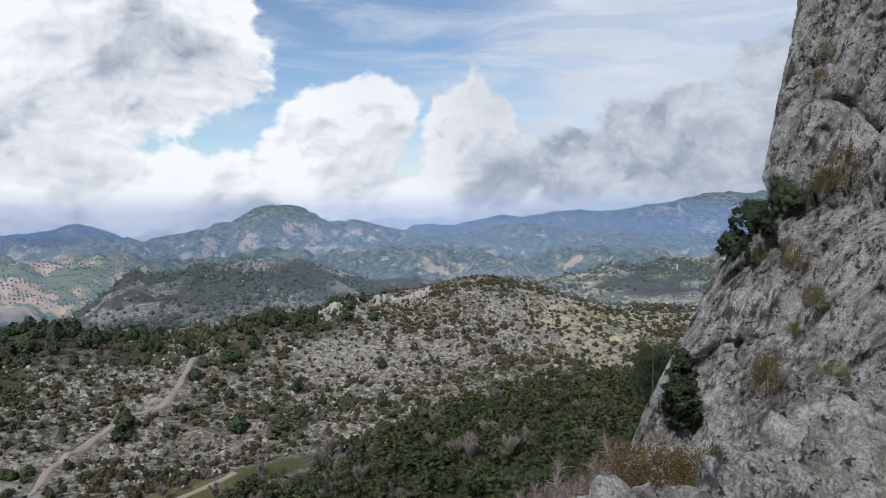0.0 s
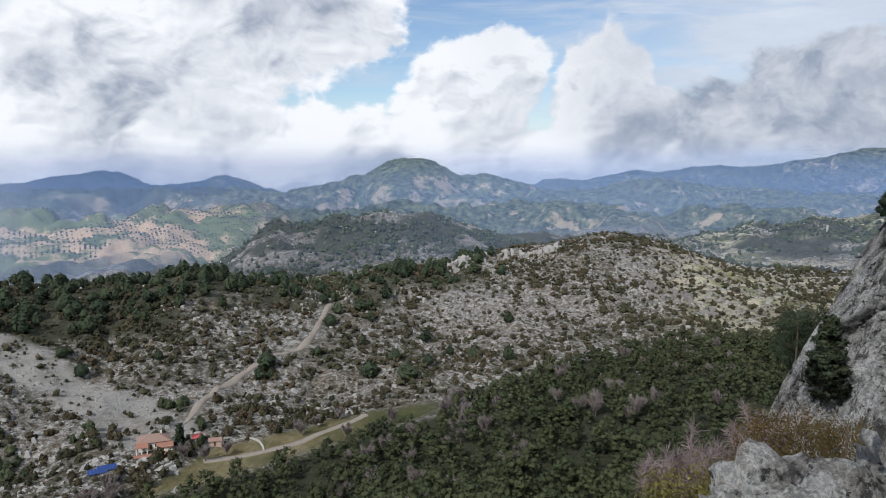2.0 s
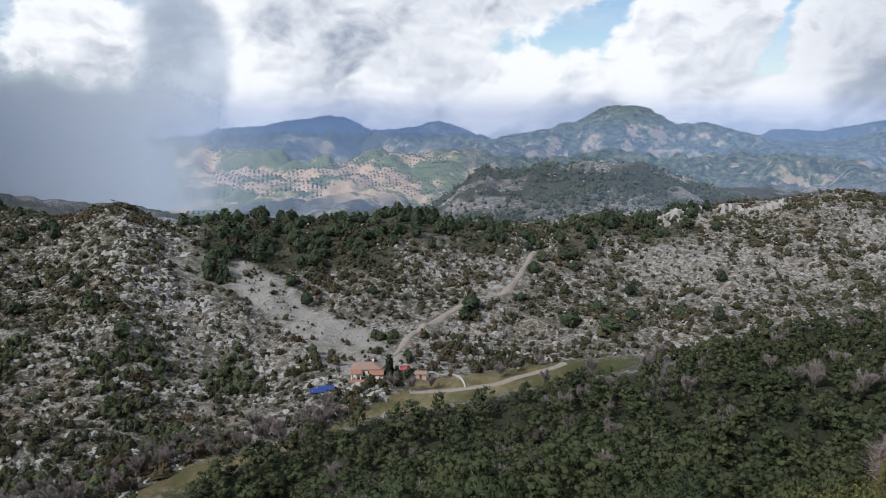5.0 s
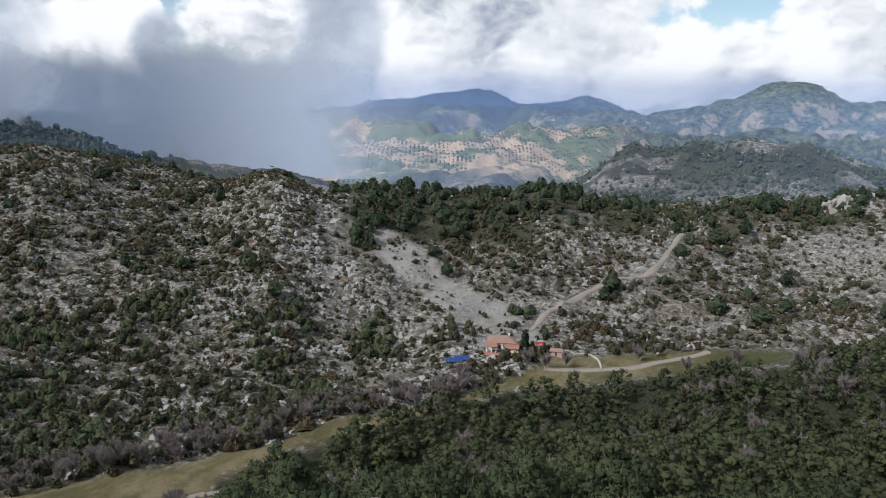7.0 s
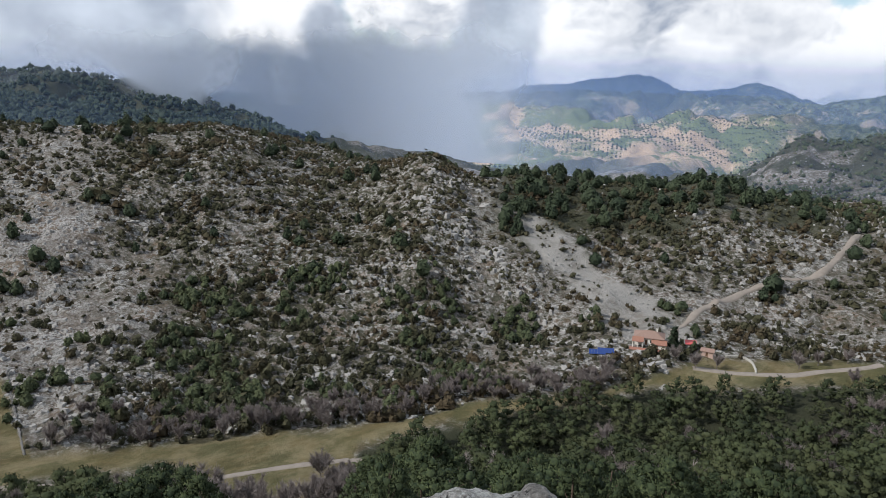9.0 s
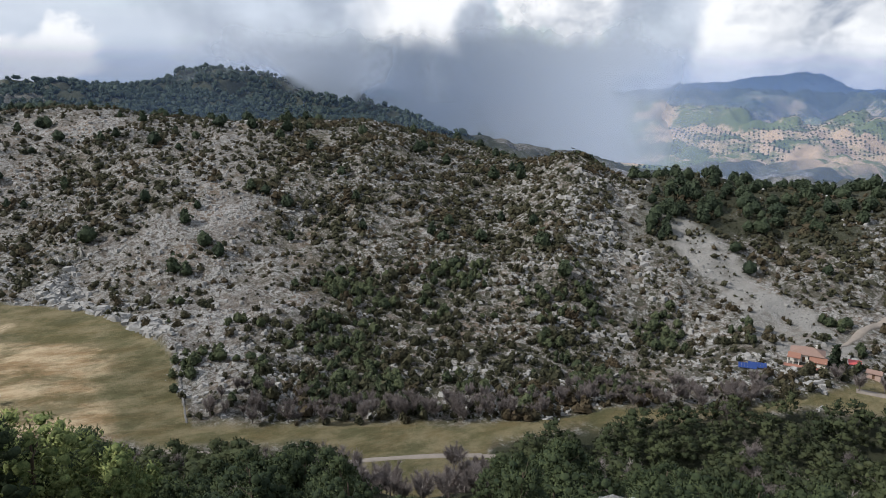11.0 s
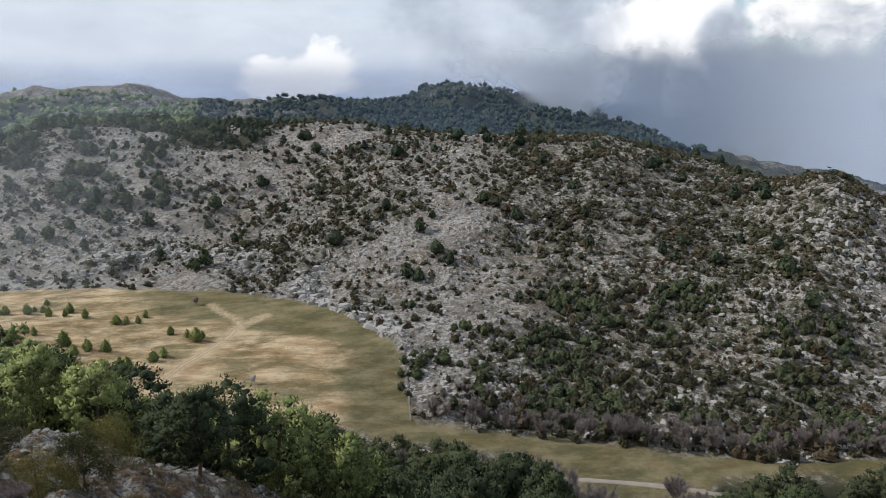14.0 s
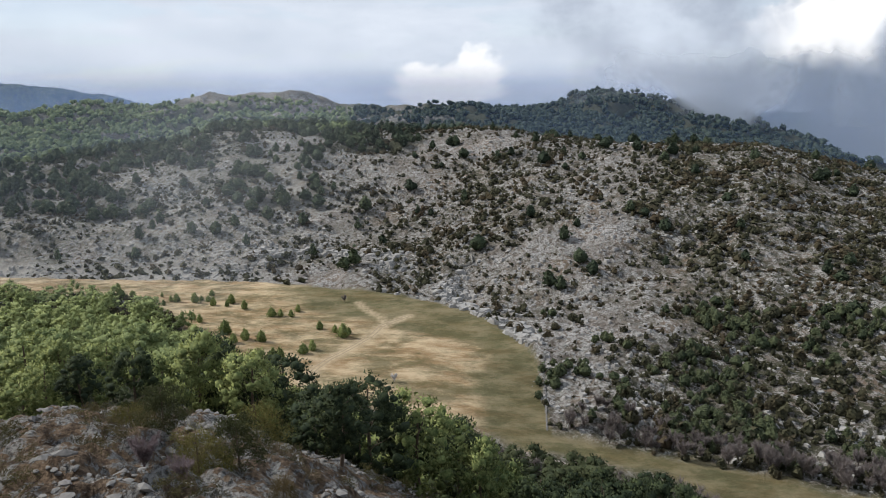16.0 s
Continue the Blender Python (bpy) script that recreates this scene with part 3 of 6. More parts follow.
def leaf_material(name, a, b, tip=None, relief=True):
    """Foliage: tone from spray to spray, light that shines through the leaves, and ruffled relief on massed crowns."""
    m, n, bs = surface(name, 0.75, spec=0.12)
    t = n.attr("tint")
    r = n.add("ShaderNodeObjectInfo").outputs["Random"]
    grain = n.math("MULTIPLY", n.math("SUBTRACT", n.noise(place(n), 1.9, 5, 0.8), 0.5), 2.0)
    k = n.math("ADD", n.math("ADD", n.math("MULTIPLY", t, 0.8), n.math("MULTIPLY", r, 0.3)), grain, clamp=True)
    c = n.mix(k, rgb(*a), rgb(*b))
    if tip:
        c = n.mix(n.ramp(n.noise(place(n), 0.05, 3), 0.45, 0.65, 0.0, 0.6), c, rgb(*tip))
    if relief:
        colour(n, bs, c, n.noise(place(n), 3.0, 4, 0.75), 0.7, 0.35)
    else:
        colour(n, bs, c)
    glow = n.add("ShaderNodeBsdfTranslucent", {"Color": c})
    both = n.add("ShaderNodeMixShader", {0: 0.22, 1: bs.outputs[0], 2: glow.outputs[0]})
    out = next(q for q in n.tree.nodes if q.type == "OUTPUT_MATERIAL")
    n.tree.links.new(both.outputs[0], out.inputs["Surface"])
    return m


def plain_material(name, c, d=None, scale=4.0, rough=0.8, metal=0.0, relief=0.2):
    m, n, bs = surface(name, rough, spec=0.3)
    p = n.add("ShaderNodeTexCoord").outputs["Object"]
    f = n.noise(p, scale, 6, 0.65)
    d = d or tuple(v * 0.65 for v in c)
    colour(n, bs, n.mix(f, rgb(*d), rgb(*c)), f, relief, 0.02)
    bs.inputs["Metallic"].default_value = metal
    return m


GROUND = ground_material()
CLIFF = rock_material("grey_limestone_wall", rgb(0.19, 0.188, 0.185), rgb(0.54, 0.535, 0.525), 1.15, 0.65)
BOULDER = rock_material("lichened_limestone", rgb(0.25, 0.232, 0.21), rgb(0.74, 0.72, 0.68), 2.3, 1.0, 0.35)
STONE = plain_material("pale_limestone", (0.44, 0.42, 0.39), (0.13, 0.124, 0.113), 1.6, 0.95)
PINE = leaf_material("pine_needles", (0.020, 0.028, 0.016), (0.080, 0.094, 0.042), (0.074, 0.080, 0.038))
# sun is put into the WESTPINE, WESTWOOD and NEARPINE colours, shade into NEARDARK
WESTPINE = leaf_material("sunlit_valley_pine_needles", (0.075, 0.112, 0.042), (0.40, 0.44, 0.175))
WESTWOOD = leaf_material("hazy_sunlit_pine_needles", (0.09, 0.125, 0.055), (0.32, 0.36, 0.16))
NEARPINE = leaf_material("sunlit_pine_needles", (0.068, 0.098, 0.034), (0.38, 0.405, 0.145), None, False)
NEARDARK = leaf_material("shaded_pine_needles", (0.020, 0.031, 0.017), (0.092, 0.112, 0.048), None, False)
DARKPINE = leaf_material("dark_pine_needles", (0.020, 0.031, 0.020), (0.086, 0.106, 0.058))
SHRUB = leaf_material("scrub_leaves", (0.025, 0.029, 0.018), (0.086, 0.081, 0.045), (0.100, 0.068, 0.042))
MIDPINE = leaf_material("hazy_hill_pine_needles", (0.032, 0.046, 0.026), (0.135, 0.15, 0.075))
# blue of the distance haze is mixed into the FARPINE needle colour
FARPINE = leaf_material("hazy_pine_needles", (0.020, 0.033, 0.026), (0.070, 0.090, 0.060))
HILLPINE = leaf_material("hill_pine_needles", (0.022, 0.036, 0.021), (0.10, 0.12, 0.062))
OLIVE = leaf_material("olive_leaves", (0.03, 0.038, 0.022), (0.075, 0.085, 0.05))
RUST = leaf_material("rusty_shrub_leaves", (0.042, 0.034, 0.014), (0.17, 0.115, 0.038), None, False)
BROOM = leaf_material("yellow_green_shrub_leaves", (0.05, 0.054, 0.016), (0.20, 0.172, 0.052), None, False)
HEATH = leaf_material("low_heath_leaves", (0.03, 0.032, 0.012), (0.135, 0.115, 0.045), (0.12, 0.085, 0.05), False)
OAK = leaf_material("olive_green_oak_leaves", (0.026, 0.032, 0.013), (0.115, 0.12, 0.05), None, False)
PLUM = leaf_material("bare_purple_grey_twigs", (0.13, 0.10, 0.10), (0.30, 0.235, 0.235), None, False)
TWIG = leaf_material("bare_grey_twigs", (0.12, 0.10, 0.092), (0.29, 0.25, 0.23), None, False)
BARK = plain_material("bark", (0.13, 0.095, 0.07), None, 6.0, 0.95)
DIRT = plain_material("pale_dirt_road", (0.29, 0.25, 0.21), (0.16, 0.132, 0.108), 0.5, 0.95)
SANDY = plain_material("sandy_track", (0.46, 0.37, 0.24), (0.28, 0.21, 0.13), 0.5, 0.95)
GREYSTONE = plain_material("grey_scree_stone", (0.27, 0.255, 0.235), (0.07, 0.066, 0.06), 5.0, 0.95)

# ---------------------------------------------------------------- the ground: one sheet to the horizon
AZ_FINE = np.arange(-42, 126, 0.28)
AZ_ALL = np.concatenate([np.arange(-180, -42, 3.0), AZ_FINE, np.arange(126, 180.1, 3.0)])
R_ALL = np.concatenate([np.geomspace(0.01, 8, 20), np.arange(8.5, 62, 0.45), np.arange(62, 180, 2.6), np.arange(180, 720, 2.8), np.geomspace(722, 4950, 190)])
gaz, gd = np.meshgrid(np.radians(AZ_ALL), R_ALL)
gx, gy = -gd * np.sin(gaz), gd * np.cos(gaz)
gx, gy = gx.ravel(), gy.ravel()
gz = land(gx, gy)
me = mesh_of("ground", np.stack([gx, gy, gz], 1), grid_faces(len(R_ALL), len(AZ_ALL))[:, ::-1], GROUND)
az_, d_ = around(gx, gy)
wob = fbm(gx, gy, 60, 4, 51)


def wood_mask(x, y):
    """Where pines stand close: the slope under the lookout and the crest over the road."""
    az, d = around(x, y)
    n = fbm(x, y, 45, 3, 61)
    edge = np.interp(az, [-40, -13, 0, 8, 12, 18, 24, 31, 36, 41, 46, 51, 54.5, 57, 66, 69, 78, 88, 94, 99, 104, 110, 120],
                     [440, 430, 385, 316, 296, 281, 264, 254, 246, 235, 218, 208, 198, 150, 146, 182, 190, 200, 215, 232, 268, 372, 430])
    low = smooth(edge - d + n * 7, -4, 6) * smooth(d, 25 + 42 * smooth(az, 98, 104), 60 + 22 * smooth(az, 98, 104))
    crest = line_at(7, az)
    high = smooth(az, 17, 22) * smooth(46 - az, 0, 4) * smooth(d - crest + 105 + n * 50, 0, 45) * smooth(crest + 90 - d, 0, 30) * 0.9
    high = np.maximum(high, smooth(az, 6, 9) * smooth(18 - az, 0, 2) * smooth(d - crest + 120 + n * 60, 0, 50) * smooth(crest + 60 - d, 0, 30) * 0.75)
    patch = fbm(x, y, 90, 3, 67) + 0.25 * smooth(az, 100, 108) - 0.2 * smooth(97 - az, 0, 5)
    west = smooth(az, 87, 91) * smooth(d + 50 * n, 500, 560) * smooth(820 - d, 0, 60) * np.maximum(smooth(patch, 0.02, 0.25), smooth(d, 640, 700) * 0.8)
    return np.clip(np.maximum(np.maximum(low, high), west), 0, 1)


def scree_mask(x, y):
    az, d = around(x, y)
    n = fbm(x, y, 30, 4, 71)
    mid = np.interp(d, [300, 330, 360, 390, 415], [30.8, 33.0, 36.4, 39.8, 42.4])
    wide = np.interp(d, [300, 330, 370, 415], [3.0, 3.4, 2.7, 1.5])
    return smooth(1.15 - np.abs(az - mid + n * 0.8) / wide, 0, 0.4) * smooth(d, 298, 312) * smooth(424 - d, 0, 20) * (0.8 + 0.5 * fbm(x, y, 7, 3, 73))


def grove_mask(x, y):
    az, d = around(x, y)
    n = fbm(x, y, 180, 3, 81)
    return smooth(az + n * 2, 21, 25) * smooth(58 - az, 0, 4) * smooth(d + n * 120, 1480, 1600) * smooth(2420 - d + n * 150, 0, 180)


meadow = meadow_mask(gx, gy)
layer(me, "meadow", meadow)
lush = np.maximum(smooth(d_ + 7 * wob - np.interp(az_, [80, 90, 97, 101], [288, 302, 334, 362]), -3, 9) * smooth(101 - az_, 0, 5), smooth(85.5 - az_ + 2.5 * wob, 0, 3))
layer(me, "bare", np.maximum(smooth(az_, 79, 81) * (1 - 0.93 * lush), 0.34 * smooth(az_, 14, 20)))
dark_top = smooth(az_, 54, 60) * smooth(92 - az_, 0, 8) + 0.5 * smooth(az_, 105, 109)
nigh = smooth(np.interp(az_, FIELD_AZ, FIELD_NEAR) - d_, -4, 3) * smooth(d_, 40, 60) * smooth(az_, 4, 8) * smooth(82 - az_, 0, 3)
layer(me, "wood", np.clip(np.maximum(wood_mask(gx, gy), nigh) + smooth(d_, 760, 860) * np.clip(dark_top, 0, 1) * (1 - smooth(d_, 1700, 1900)) + smooth(d_, 720, 900) * smooth(wob, -0.45, 0.15) * 0.9 * (1 - smooth(d_, 1400, 1900)), 0, 1) * (1 - meadow) * (1 - 0.6 * smooth(az_, 90, 99) * smooth(d_, 450, 520) * smooth(680 - d_, 0, 60)) * (1 - 0.75 * smooth(az_, 93, 96) * smooth(107 - az_, 0, 3) * smooth(d_, 1130, 1200)))
layer(me, "scree", np.maximum(scree_mask(gx, gy), smooth(az_, 96, 106) * smooth(d_ - line_at(6, az_), -2, 5) * smooth(line_at(6, az_) + 42 - d_, 0, 26) * 0.9) * (1 - meadow))
beaten = np.zeros_like(gx)
for line, reach in ((MEADOW_TRACK, 5.0), (MEADOW_PATH, 3.2), (SIDE_PATH, 2.6)):
    for (ax, ay), (bx, by) in zip(line, line[1:]):
        t = np.clip(((gx - ax) * (bx - ax) + (gy - ay) * (by - ay)) / ((bx - ax) ** 2 + (by - ay) ** 2), 0, 1)
        beaten = np.maximum(beaten, smooth(reach - np.hypot(gx - ax - t * (bx - ax), gy - ay - t * (by - ay)), 0, reach * 0.8))
layer(me, "beaten", beaten)
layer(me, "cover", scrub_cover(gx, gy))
layer(me, "close", smooth(130 - d_, 0, 60))
layer(me, "grove", grove_mask(gx, gy))
# reach of that painted sunshine, by direction and distance
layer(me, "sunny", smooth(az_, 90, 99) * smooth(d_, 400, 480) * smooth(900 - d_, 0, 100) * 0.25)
layer(me, "far", smooth(d_, 1350, 1900))
# far woods that get the darker colour in place of cloud shade
layer(me, "shaded_wood", smooth(d_ + 150 * wob, 2380, 2560) * smooth(az_ + 2 * wob, 25, 28) * smooth(58 - az_, 0, 4))
# reach of the painted sun patch on the right-hand ridge
layer(me, "sunlit_ground", np.maximum(smooth(-az_, 5, 10) * smooth(d_ + 40 * wob, 400, 500) * smooth(1500 - d_, 0, 200), 0) * smooth(fbm(gx, gy, 160, 4, 57), -0.5, 0.1))
tagged(new("ground", me), "rocky limestone hills, grazed valley and far blue ranges", "ground", kind="structure")

# ---------------------------------------------------------------- added sheets for haze and hill cloud between the ranges
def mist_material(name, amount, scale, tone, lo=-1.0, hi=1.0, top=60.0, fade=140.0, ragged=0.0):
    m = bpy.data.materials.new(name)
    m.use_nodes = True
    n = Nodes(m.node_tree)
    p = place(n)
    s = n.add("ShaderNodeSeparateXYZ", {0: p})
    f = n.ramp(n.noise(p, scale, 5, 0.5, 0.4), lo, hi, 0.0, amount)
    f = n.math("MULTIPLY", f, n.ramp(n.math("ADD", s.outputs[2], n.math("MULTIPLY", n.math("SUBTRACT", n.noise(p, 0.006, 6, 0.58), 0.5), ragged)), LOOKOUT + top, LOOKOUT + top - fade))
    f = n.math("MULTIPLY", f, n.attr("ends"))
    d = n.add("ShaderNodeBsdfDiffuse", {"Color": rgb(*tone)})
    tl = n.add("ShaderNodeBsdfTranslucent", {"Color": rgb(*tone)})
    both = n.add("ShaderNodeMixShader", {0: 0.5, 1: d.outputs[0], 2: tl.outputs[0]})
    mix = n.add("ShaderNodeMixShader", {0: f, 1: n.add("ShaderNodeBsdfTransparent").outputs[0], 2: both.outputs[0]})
    n.add("ShaderNodeOutputMaterial", {"Surface": mix.outputs[0]})
    return m


def mist(dist, az0, az1, lo, hi, mat, label):
    """A see-through sheet added along the valley, for haze or hill cloud."""
    a = np.radians(np.linspace(az0, az1, 60))
    h = np.linspace(lo, hi, 14)
    A, Hh = np.meshgrid(a, h)
    r = dist + 60 * np.sin(A * 9) + (Hh - lo) * 0.25
    V = np.stack([-r * np.sin(A), r * np.cos(A), Hh + LOOKOUT], -1).reshape(-1, 3)
    me = mesh_of("mist", V, grid_faces(14, 60), mat)
    u = np.linspace(0, 1, 60)
    layer(me, "ends", np.tile(smooth(u, 0, 0.3) * smooth(1 - u, 0, 0.3), 14) if az1 - az0 < 100 else np.ones(60 * 14))
    ob = new("mist", me)
    ob.visible_shadow = False
    return tagged(ob, label, "mist", kind="stuff")


# distance haze comes from the tone of these sheets; FARHAZE is darkened for cloud shade
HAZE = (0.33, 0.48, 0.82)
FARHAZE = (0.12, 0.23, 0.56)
# pale sheets added to lift the slope behind the meadow as sunlit haze
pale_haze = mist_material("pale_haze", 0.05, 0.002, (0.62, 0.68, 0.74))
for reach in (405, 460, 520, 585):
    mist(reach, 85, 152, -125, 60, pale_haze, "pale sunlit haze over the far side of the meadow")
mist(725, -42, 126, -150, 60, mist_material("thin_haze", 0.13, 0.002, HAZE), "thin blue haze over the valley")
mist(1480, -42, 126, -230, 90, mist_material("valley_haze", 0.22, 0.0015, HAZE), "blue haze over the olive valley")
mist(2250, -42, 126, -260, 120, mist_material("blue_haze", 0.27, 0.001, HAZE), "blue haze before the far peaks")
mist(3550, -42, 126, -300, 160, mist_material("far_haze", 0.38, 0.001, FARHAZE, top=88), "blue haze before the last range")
mist(1420, 37, 71, -190, 330, mist_material("hill_cloud", 0.97, 0.0035, (0.56, 0.61, 0.70), 0.24, 0.56, 90, 90, 320), "grey hill cloud sinking into the valley")
mist(1180, 57, 79, -70, 90, mist_material("cloud_cap", 0.9, 0.006, (0.85, 0.88, 0.95), 0.40, 0.60, 70, 70, 120), "thin cloud trailing over a wooded top")

# ---------------------------------------------------------------- rock wall beside the lookout
def noise3(p, seed=0):
    x, y, z = p[..., 0], p[..., 1], p[..., 2]
    k = np.floor(z)
    w = z - k
    w = w * w * (3 - 2 * w)
    a = noise2(x + 31.7 * k, y + 17.1 * k, seed)
    b = noise2(x + 31.7 * (k + 1), y + 17.1 * (k + 1), seed)
    return a * (1 - w) + b * w


def fbm3(p, size, octaves=4, seed=0, gain=0.5):
    total, amp = 0.0, 1.0
    for o in range(octaves):
        total = total + amp * noise3(p / size + 7.7 * o, seed + o)
        size, amp = size * 0.48, amp * gain
    return total


def cells(u, v, seed):
    """Broken facets: depth towards the crack round each, a number of its own, and its tilted face."""
    best, second, who = np.full(u.shape, 9.0), np.full(u.shape, 9.0), np.zeros(u.shape)
    du, dv, lean1, lean2 = (np.zeros(u.shape) for _ in range(4))
    i0, j0 = np.floor(u), np.floor(v)
    for di in (-1, 0, 1):
        for dj in (-1, 0, 1):
            i, j = i0 + di, j0 + dj
            px_, py_ = i + 0.5 + 0.45 * hashed(i, j, seed), j + 0.5 + 0.45 * hashed(i, j, seed + 5)
            r = np.hypot(u - px_, v - py_)
            closer = r < best
            second = np.where(closer, best, np.minimum(second, r))
            who = np.where(closer, hashed(i, j, seed + 9), who)
            best = np.minimum(best, r)
            du, dv = np.where(closer, u - px_, du), np.where(closer, v - py_, dv)
            lean1, lean2 = np.where(closer, hashed(i, j, seed + 21), lean1), np.where(closer, hashed(i, j, seed + 27), lean2)
    return second - best, who, lean1 * du + lean2 * dv


def wall_relief(s, z):
    """How far the wall stands out at a place along it, in metres: slabs between slanting cracks, flutes, pockets and grain."""
    p = np.stack([s, z, np.zeros_like(s)], -1)
    bent = fbm3(p, 4.0, 4, 5) * 0.6
    u, v = s * 0.30 + z * 0.95 + bent, z * 0.30 - s * 0.95 + bent * 0.4
    gap, who, face = cells(u / 4.6, v / 1.15, 3)
    gap2, who2, face2 = cells(u / 1.6 + 3 + fbm3(p, 1.1, 2, 8) * 0.3, v / 0.5 + fbm3(p, 1.2, 2, 9) * 0.4, 13)
    gap3, who3, face3 = cells(u / 0.5 + 1, v / 0.22 + fbm3(p, 0.5, 2, 12) * 0.3, 19)
    broken = 0.15 + 0.85 * smooth(fbm3(p, 2.4, 3, 61), -0.15, 0.35)
    bed = np.stack([u * 0.28, v * 1.3, s * 0], -1)
    out = who * 0.20 + face * 0.4 - 0.30 * np.exp(-gap * 24) + broken * (who2 * 0.09 + face2 * 0.26 - 0.22 * np.exp(-gap2 * 20) + who3 * 0.03 + face3 * 0.12)
    out += fbm3(p, 6.0, 2, 21) * 0.35 + fbm3(bed, 0.9, 4, 37, 0.6) * 0.16 + fbm3(p, 0.4, 4, 33, 0.65) * 0.06
    pits = fbm3(bed * np.array([2.0, 1.0, 1.0]), 0.4, 3, 43)
    return out - 0.25 * smooth(pits, 0.45, 0.75)


# foot line of the wall's free edge at each height; the face runs from it towards the slope behind the lookout
WALL_Z = [-26, -9, -6.2, -3.2, -1.5, -0.2, 0.9, 3.8, 6.3, 46]
WALL_X = [1.5, 6.3, 7.3, 8.9, 9.9, 11.3, 10.8, 11.3, 11.9, 21.0]


def wall_at(s, z, out):
    """A place on the wall: s along it, z up, and so far out of it."""
    edge = np.interp(z, WALL_Z, WALL_X)
    face, back = np.clip(s, 0, None), np.clip(-s, 0, None)
    return edge + 0.75 * face + 0.62 * back - 0.62 * out, 26 - 0.66 * face + 0.78 * back - 0.70 * out, z + LOOKOUT + 0.25 * out


ws = np.concatenate([np.arange(-12, -1.5, 0.5), np.arange(-1.5, 9.4, 0.055), np.arange(9.4, 60, 1.0)])
wz = np.concatenate([np.arange(-26, -11, 0.5), np.arange(-11, 11, 0.06), np.arange(11, 46, 0.8)])
WS, WZ = np.meshgrid(ws, wz)
rel = wall_relief(WS, WZ) * (1 - 0.6 * np.exp(-(WS / 0.35) ** 2)) - 0.5 * np.exp(-(WS / 0.4) ** 2)
cleft = np.exp(-((WS - 1.35 + 0.05 * (WZ + 6)) / 0.30) ** 4) * smooth(WZ, -7.6, -7.0) * smooth(-4.9 - WZ, 0, 0.9)
V = np.stack(wall_at(WS, WZ, rel - cleft * 0.5), -1).reshape(-1, 3)
tagged(new("cliff", mesh_of("cliff", V, grid_faces(len(wz), len(ws)), CLIFF)), "grey fissured limestone wall with ledges and shrubs", "cliff", kind="structure")


def wall_point(s, z):
    """A place on the surface of the wall."""
    r = float(wall_relief(np.array([s], float), np.array([z], float))[0])
    return tuple(float(q) for q in wall_at(s, z, r))


def boulder(name, centre, size, turn, label, seed, subdiv=6, broken=1.15):
    """A weathered block of limestone, with steps, pockets and rounded edges."""
    bm = bmesh.new()
    bmesh.ops.create_icosphere(bm, subdivisions=subdiv, radius=1)
    me = bpy.data.meshes.new(name)
    bm.to_mesh(me)
    bm.free()
    co = np.empty(len(me.vertices) * 3, np.float32)
    me.vertices.foreach_get("co", co)
    p = co.reshape(-1, 3).astype(float)
    boxy = p / (np.abs(p) ** 3.2).sum(1, keepdims=True) ** (1 / 3.2)
    q = boxy * np.array(size)
    nrm = p / np.linalg.norm(p, axis=1, keepdims=True)
    s = q + seed * 11.3
    big1, w1, f1 = cells(s[:, 0] / 1.1 + s[:, 2] * 0.3, s[:, 1] / 0.9 + s[:, 2] * 0.5, seed)
    big2, w2, f2 = cells(s[:, 0] / 0.36 + s[:, 2] * 0.9, s[:, 1] / 0.30 - s[:, 2] * 1.1, seed + 40)
    disp = 0.30 * fbm3(s, 1.4, 3, seed) + 0.12 * w1 + 0.24 * f1 - 0.26 * np.exp(-big1 * 24) + 0.05 * w2 + 0.10 * f2 - 0.12 * np.exp(-big2 * 18)
    disp += 0.13 * fbm3(s, 0.16, 4, seed + 3, 0.66)
    q = q + nrm * (disp * min(size) * broken)[:, None]
    me.vertices.foreach_set("co", q.astype(np.float32).ravel())
    me.materials.append(BOULDER)
    me.polygons.foreach_set("use_smooth", np.full(len(me.polygons), True))
    me.update()
    ob = new(name, me)
    ob.matrix_basis = pose(centre[0], centre[1], centre[2] + LOOKOUT, *turn)
    return tagged(ob, label, "boulder")


boulder("boulder", (3.4, 4.5, -2.38), (1.8, 1.25, 1.05), (6, -20, 12), "lichened grey limestone boulder at the edge of the lookout", 2)
boulder("boulder", (1.27, 4.4, -2.34), (0.62, 0.5, 0.52), (10, 4, 12), "small pale limestone block under the lookout", 5, 5)
boulder("boulder", (-2.39, 1.94, -2.20), (0.46, 0.34, 0.35), (0, 0, 43), "pale limestone knob at the lip of the lookout", 8, 6, 0.55)

